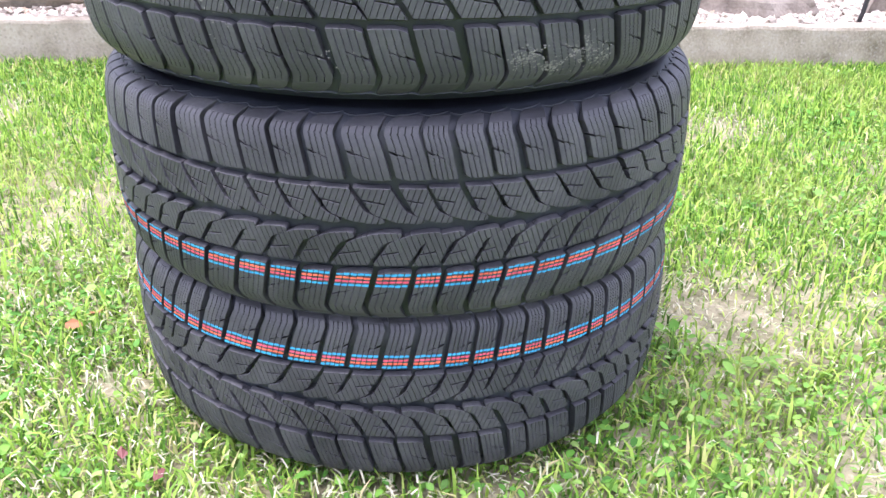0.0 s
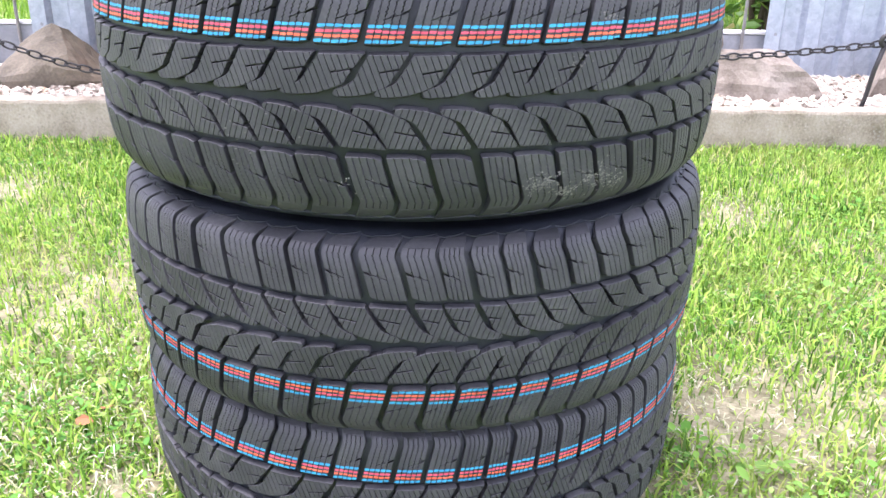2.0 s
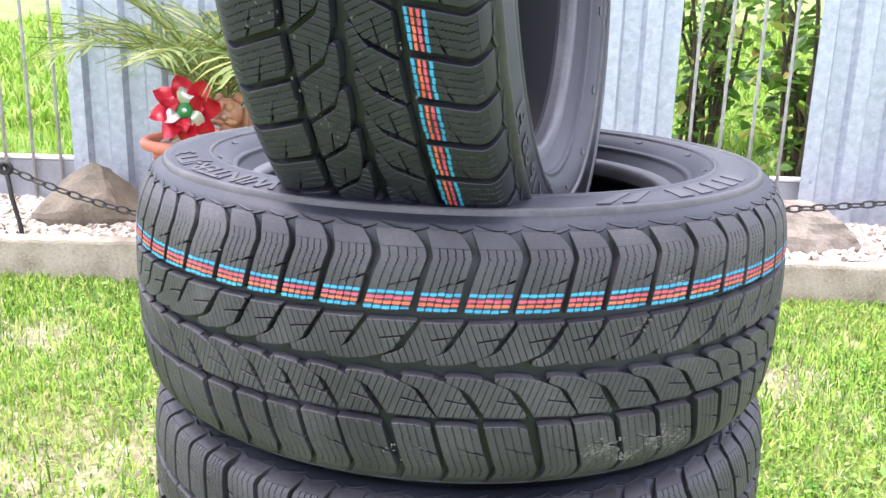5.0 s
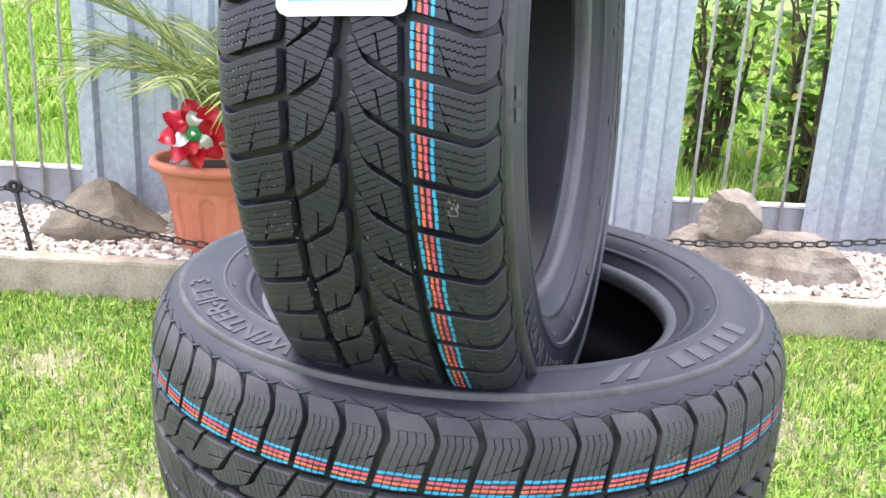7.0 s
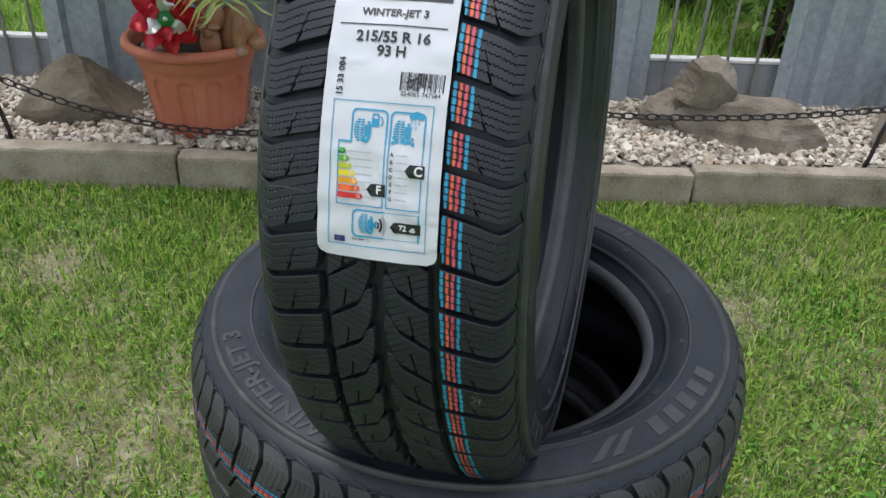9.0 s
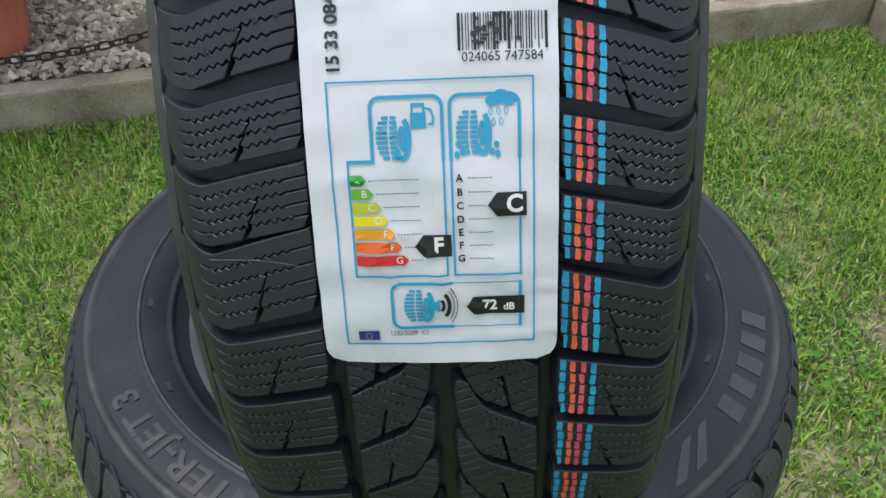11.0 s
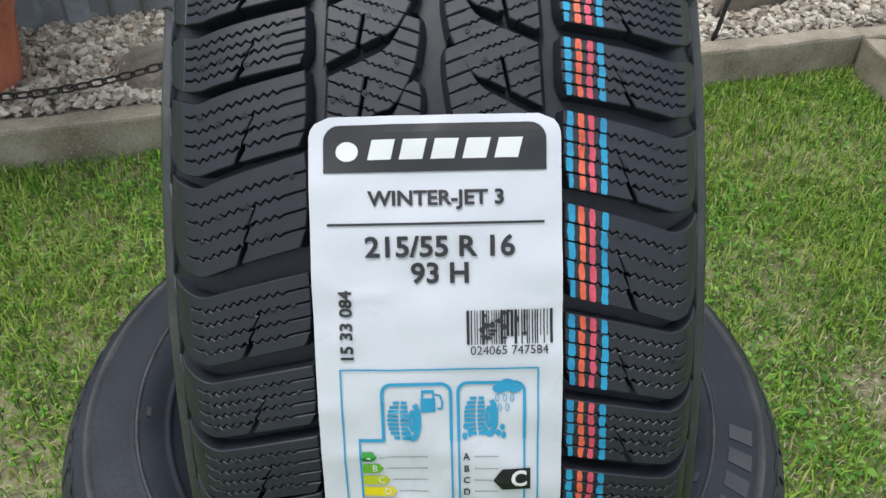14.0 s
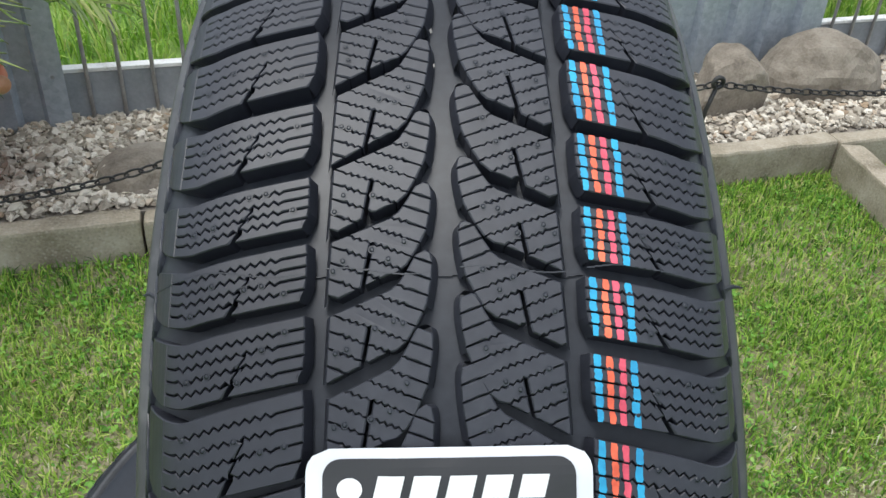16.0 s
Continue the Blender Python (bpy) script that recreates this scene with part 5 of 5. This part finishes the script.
def build_figure():
    """A small glazed garden ornament, kept as one plain shape."""
    pieces = [blob((0.03, 0.02, 0.065), (0.060, 0.055, 0.078)), blob((-0.03, -0.03, 0.118), (0.044, 0.038, 0.048)), blob((-0.050, -0.066, 0.098), (0.020, 0.013, 0.010)),
              blob((-0.014, -0.066, 0.098), (0.020, 0.013, 0.010)), blob((-0.032, -0.062, 0.080), (0.018, 0.012, 0.018)), blob((-0.032, -0.074, 0.112), (0.008, 0.009, 0.007)),
              blob((-0.045, -0.060, 0.142), (0.012, 0.010, 0.015)), blob((-0.018, -0.062, 0.142), (0.012, 0.010, 0.015)), blob((-0.058, -0.015, 0.160), (0.014, 0.010, 0.018)), blob((-0.002, -0.015, 0.162), (0.014, 0.010, 0.018)),
              blob((0.050, -0.035, 0.075), (0.022, 0.022, 0.060)), blob((0.055, -0.045, 0.022), (0.020, 0.026, 0.018)), blob((0.095, -0.005, 0.040), (0.030, 0.024, 0.024)), blob((-0.03, -0.04, 0.045), (0.032, 0.026, 0.045))]
    m = noisy("glazed_clay", [(0.3, (0.30, 0.13, 0.07)), (0.55, (0.42, 0.20, 0.11)), (0.8, (0.40, 0.33, 0.27))], 16, 120, (0.3, 0.5), 0.2, 0.001)
    thing("garden_ornament", mesh("garden_ornament", *joined(pieces), m, True), "small brown glazed clay garden ornament sitting on the pot soil", "ornament", at=pose(-0.665, 1.66, 0.345))
    shell = [blob((0, 0, 0), (0.04, 0.034, 0.026)), blob((0.02, -0.015, 0.02), (0.022, 0.02, 0.018)), blob((-0.025, 0.0, 0.018), (0.018, 0.018, 0.015))]
    thing("pale_stone", mesh("pale_stone", *joined(shell), M["rock"], True), "pale beige knobbly stone lying on the pot soil", "stone", at=pose(-0.86, 1.63, 0.352))


build_figure()


# ---------- shrubs and meadow behind the fence ----------
def leaves_mesh(name, centres, sizes, rng, material):
    verts, faces = [], []
    shape = [(0, 0, 0), (0.35, -0.32, 0.05), (0.75, -0.22, 0.03), (1.0, 0, -0.08), (0.75, 0.22, 0.03), (0.35, 0.32, 0.05)]
    for c, s in zip(centres, sizes):
        e = Euler((rng.uniform(-0.7, 0.7), rng.uniform(-0.5, 0.8), rng.uniform(0, 6.3))).to_matrix() * s
        o = len(verts)
        verts += [e @ Vector(p) + c for p in shape]
        faces += [(o, o + 1, o + 2, o + 3), (o, o + 3, o + 4, o + 5)]
    return mesh(name, verts, faces, material)


def build_shrub(x, y, z, high, wide, seed, label, count=650):
    rng = random.Random(seed)
    t = thing("shrub", None, label, "shrub", "shrubs behind the fence", at=pose(x, y, z))
    centres, sizes = [], []
    for i in range(11):
        a = rng.uniform(0, 6.3)
        d = Vector((math.cos(a) * wide * rng.uniform(0.2, 1.0), math.sin(a) * wide * 0.7 * rng.uniform(0.2, 1.0), high * rng.uniform(0.65, 1.0)))
        pts = [Vector((rng.uniform(-.08, .08), rng.uniform(-.06, .06), 0))]
        for k in range(1, 8):
            f = k / 7
            pts.append(pts[0] + d * f + Vector((rng.uniform(-.03, .03), rng.uniform(-.03, .03), 0.10 * math.sin(3.1 * f))))
        sub("branch", mesh("branch", *tube(pts, [0.013 * (1 - 0.8 * k / 7) for k in range(8)], 7), M["bark"], True), t)
        for k in range(count // 11):
            f = rng.uniform(0.18, 1.0)
            p = pts[0] + d * f
            centres.append(p + Vector((rng.gauss(0, 0.085), rng.gauss(0, 0.085), rng.gauss(0.03, 0.09))))
            sizes.append(rng.uniform(0.045, 0.10))
    tagged(sub("foliage", leaves_mesh("foliage", centres, sizes, rng, M["bush"]), t), kind="stuff")


build_shrub(1.42, 2.78, 0.0, 1.25, 0.42, 3, "leafy green shrub with dark twigs behind the fence bars", 560)
build_shrub(1.15, 3.35, 0.05, 1.5, 0.5, 6, "tall leafy green shrub behind the fence", 620)
build_shrub(2.4, 3.1, 0.05, 1.5, 0.6, 9, "broad leafy green shrub behind the fence", 620)


def blades(name, spots, high, wide, rng, material, label, bend=0.6):
    """Many separate bent blades: five vertices and two faces each."""
    n = len(spots)
    a = rng.uniform(0, 2 * np.pi, n)
    h = high * rng.uniform(0.55, 1.25, n)
    w = wide * rng.uniform(0.7, 1.3, n)
    t = a + rng.uniform(-0.6, 0.6, n)
    lean = bend * rng.uniform(0.25, 1.35, n)
    side = np.stack([-np.sin(t), np.cos(t), np.zeros(n)], 1)
    way = np.stack([np.cos(t), np.sin(t), np.zeros(n)], 1)
    up = np.array([0, 0, 1.0])
    mid = spots + up * (h * 0.58 * np.cos(lean * 0.6))[:, None] + way * (h * 0.55 * np.sin(lean * 0.6))[:, None]
    tip = mid + up * (h * 0.45 * np.cos(lean * 1.7))[:, None] + way * (h * 0.5 * np.sin(lean * 1.7))[:, None]
    v = np.stack([spots - side * w[:, None] * 0.4, spots + side * w[:, None] * 0.4, mid + side * w[:, None] * 0.5, mid - side * w[:, None] * 0.5, tip], 1).reshape(-1, 3)
    o = (np.arange(n) * 5)[:, None]
    loops = np.concatenate([o + [0, 1, 2, 3], o + [3, 2, 4]], 1).ravel()
    me = bpy.data.meshes.new(name)
    me.vertices.add(n * 5)
    me.vertices.foreach_set("co", v.ravel())
    me.loops.add(n * 7)
    me.loops.foreach_set("vertex_index", loops)
    me.polygons.add(n * 2)
    me.polygons.foreach_set("loop_start", (np.arange(n)[:, None] * 7 + [0, 4]).ravel())
    me.polygons.foreach_set("loop_total", np.tile([4, 3], n))
    me.materials.append(material)
    me.update(calc_edges=True)
    return thing(name, me, label, "grass", kind="stuff")


def patchiness(x, y, scale, seed):
    """Soft random field between about 0 and 1, by summed waves."""
    r = np.random.RandomState(seed)
    f = np.zeros_like(x)
    for k in range(9):
        a, q, p = r.uniform(0, 6.3), scale * r.uniform(0.5, 2.2), r.uniform(0, 6.3)
        f += np.sin((x * np.cos(a) + y * np.sin(a)) * q + p)
    return 0.5 + f / 7.0


BARE = [(0.43, 0.05, 0.13), (0.72, 0.90, 0.10), (-1.0, 1.0, 0.13), (-0.36, -0.12, 0.05), (0.52, -0.30, 0.06), (0.95, 0.3, 0.07)]


def worn(x, y):
    f = np.zeros_like(x)
    for bx, by, br in BARE:
        f = np.maximum(f, np.exp(-((x - bx) ** 2 + (y - by) ** 2) / br ** 2))
    return f


def build_lawn():
    rng = np.random.RandomState(12)
    n = 380000
    x, y = rng.uniform(-2.0, 2.3, n), rng.uniform(-0.95, 1.455, n)
    keep = rng.uniform(0, 1, n) < (0.45 + 0.55 * np.clip(patchiness(x, y, 9, 1), 0, 1)) * (1 - 0.93 * worn(x, y))
    keep &= ~((x * x + y * y) < 0.26 ** 2)
    x, y = x[keep], y[keep]
    far = np.clip((y - 0.2) / 1.0, 0, 1)
    z = np.full_like(x, -0.018)
    spots = np.stack([x, y, z], 1)
    long = rng.uniform(0, 1, len(x)) < 0.25 + 0.4 * far
    blades("lawn_grass", spots[~long], 0.024, 0.0024, rng, M["grass"], "short mown green grass with dry blades", 1.25)
    blades("lawn_grass", spots[long], 0.040, 0.0033, rng, M["grass"], "longer uncut tufts of green grass", 0.75)
    # broad leaves: clover, plantain, dandelion
    m = 90000
    x, y = rng.uniform(-2.0, 2.3, m), rng.uniform(-0.95, 1.44, m)
    keep = rng.uniform(0, 1, m) < np.clip(1.5 * patchiness(x, y, 7, 4) - 0.28, 0.04, 1) * (1 - 0.8 * worn(x, y)) * (1 - 0.5 * np.clip((y - 0.5), 0, 1))
    keep &= ~((x * x + y * y) < 0.27 ** 2)
    x, y = x[keep], y[keep]
    k = len(x)
    size = rng.uniform(0.0028, 0.0066, k) * np.where(rng.uniform(0, 1, k) < 0.06, 1.8, 1.0)
    ang, tilt = rng.uniform(0, 6.3, k), rng.uniform(-0.5, 0.5, (k, 2))
    shape = np.array([(-0.9, 0), (-0.35, -0.55), (0.4, -0.6), (1.0, 0), (0.4, 0.6), (-0.35, 0.55)])
    c, s = np.cos(ang), np.sin(ang)
    px = shape[None, :, 0] * c[:, None] - shape[None, :, 1] * s[:, None]
    py = shape[None, :, 0] * s[:, None] + shape[None, :, 1] * c[:, None]
    pz = px * tilt[:, :1] + py * tilt[:, 1:] - 0.15 * (np.abs(shape[None, :, 1]) < 0.1)
    z0 = -0.012 + rng.uniform(0.004, 0.024, k)
    v = np.stack([x[:, None] + px * size[:, None], y[:, None] + py * size[:, None], z0[:, None] + pz * size[:, None]], 2).reshape(-1, 3)
    o = (np.arange(k) * 6)[:, None]
    loops = np.concatenate([o + [0, 1, 2, 3], o + [0, 3, 4, 5]], 1).ravel()
    me = bpy.data.meshes.new("lawn_weeds")
    me.vertices.add(k * 6)
    me.vertices.foreach_set("co", v.ravel())
    me.loops.add(k * 8)
    me.loops.foreach_set("vertex_index", loops)
    me.polygons.add(k * 2)
    me.polygons.foreach_set("loop_start", (np.arange(k)[:, None] * 8 + [0, 4]).ravel())
    me.polygons.foreach_set("loop_total", np.tile([4, 4], k))
    me.materials.append(M["leaf"])
    me.update(calc_edges=True)
    thing("lawn_weeds", me, "clover and broad-leaved weeds among the grass", "weeds", kind="stuff")
    # straw and mown clippings, thickest where the lawn is thin and dry
    q = 120000
    x, y = rng.uniform(-1.9, 2.2, q), rng.uniform(-0.95, 1.44, q)
    dry = np.clip(0.60 - 0.95 * y, 0.03, 0.8) * np.clip(patchiness(x, y, 6, 8), 0.15, 1.0)
    keep = (rng.uniform(0, 1, q) < dry + 0.5 * worn(x, y)) & ~((x * x + y * y) < 0.27 ** 2)
    spots = np.stack([x, y, rng.uniform(-0.012, 0.006, q)], 1)[keep]
    blades("straw", spots, 0.021, 0.0019, rng, islands("dry_clippings", [(0.0, (0.25, 0.27, 0.13)), (0.35, (0.37, 0.40, 0.23)), (0.7, (0.50, 0.48, 0.33)), (1.0, (0.62, 0.59, 0.46))], 0.7, 0.15, 0.2), "pale dry clippings and straw lying in the lawn", 2.3)


build_lawn()


def build_outer_lawn():
    rng = np.random.RandomState(77)
    n = 150000
    x, y = rng.triangular(-5.5, 0.15, 6.0, n), rng.triangular(-5.5, -0.9, 1.44, n)
    keep = ~((x > -2.0) & (x < 2.3) & (y > -0.95))
    spots = np.stack([x, y, np.full_like(x, -0.02)], 1)[keep]
    blades("outer_lawn", spots, 0.05, 0.008, rng, M["grass"], "mown green grass of the wider lawn", 1.1)


build_outer_lawn()


def build_meadow():
    rng = np.random.RandomState(31)
    n = 90000
    x, y = rng.uniform(-4.5, 5.5, n), 2.14 + 7.5 * rng.uniform(0, 1, n) ** 1.7
    z = -0.02 + np.clip(y - 2.3, 0, 20) * 0.11
    spots = np.stack([x, y, z], 1)
    near = y < 3.6
    blades("meadow_grass", spots[near], 0.11, 0.007, rng, M["meadow"], "tall bright green grass behind the fence", 0.7)
    blades("meadow_grass", spots[~near], 0.16, 0.016, rng, M["meadow"], "bright green meadow grass further off", 0.8)


build_meadow()


def build_leaves():
    """A few fallen leaves."""
    rng = random.Random(2)
    dry = plain("dry_leaf", (0.26, 0.11, 0.04), 0.7)
    pink = plain("red_leaf", (0.15, 0.05, 0.045), 0.7)
    for x, y, m, s in ((-0.45, 0.0, dry, 0.018), (-0.43, 0.02, dry, 0.014), (-0.245, -0.283, pink, 0.014), (-0.29, -0.27, pink, 0.012), (-0.51, 1.02, pink, 0.008)):
        shape = [(0, 0, 0), (0.5, -0.5, 0.15), (1.1, -0.35, 0.05), (1.7, 0, 0.2), (1.1, 0.4, 0.0), (0.5, 0.45, 0.2)]
        me = mesh("fallen_leaf", [(a * s, b * s, c * s) for a, b, c in shape], [(0, 1, 2, 3), (0, 3, 4, 5)], m)
        thing("fallen_leaf", me, "small curled dry leaf lying in the grass" if m is dry else "small reddish leaf lying in the grass", "leaf", "fallen leaves", at=pose(x, y, 0.006, rng.uniform(-20, 20), 0, rng.uniform(0, 360)))


build_leaves()
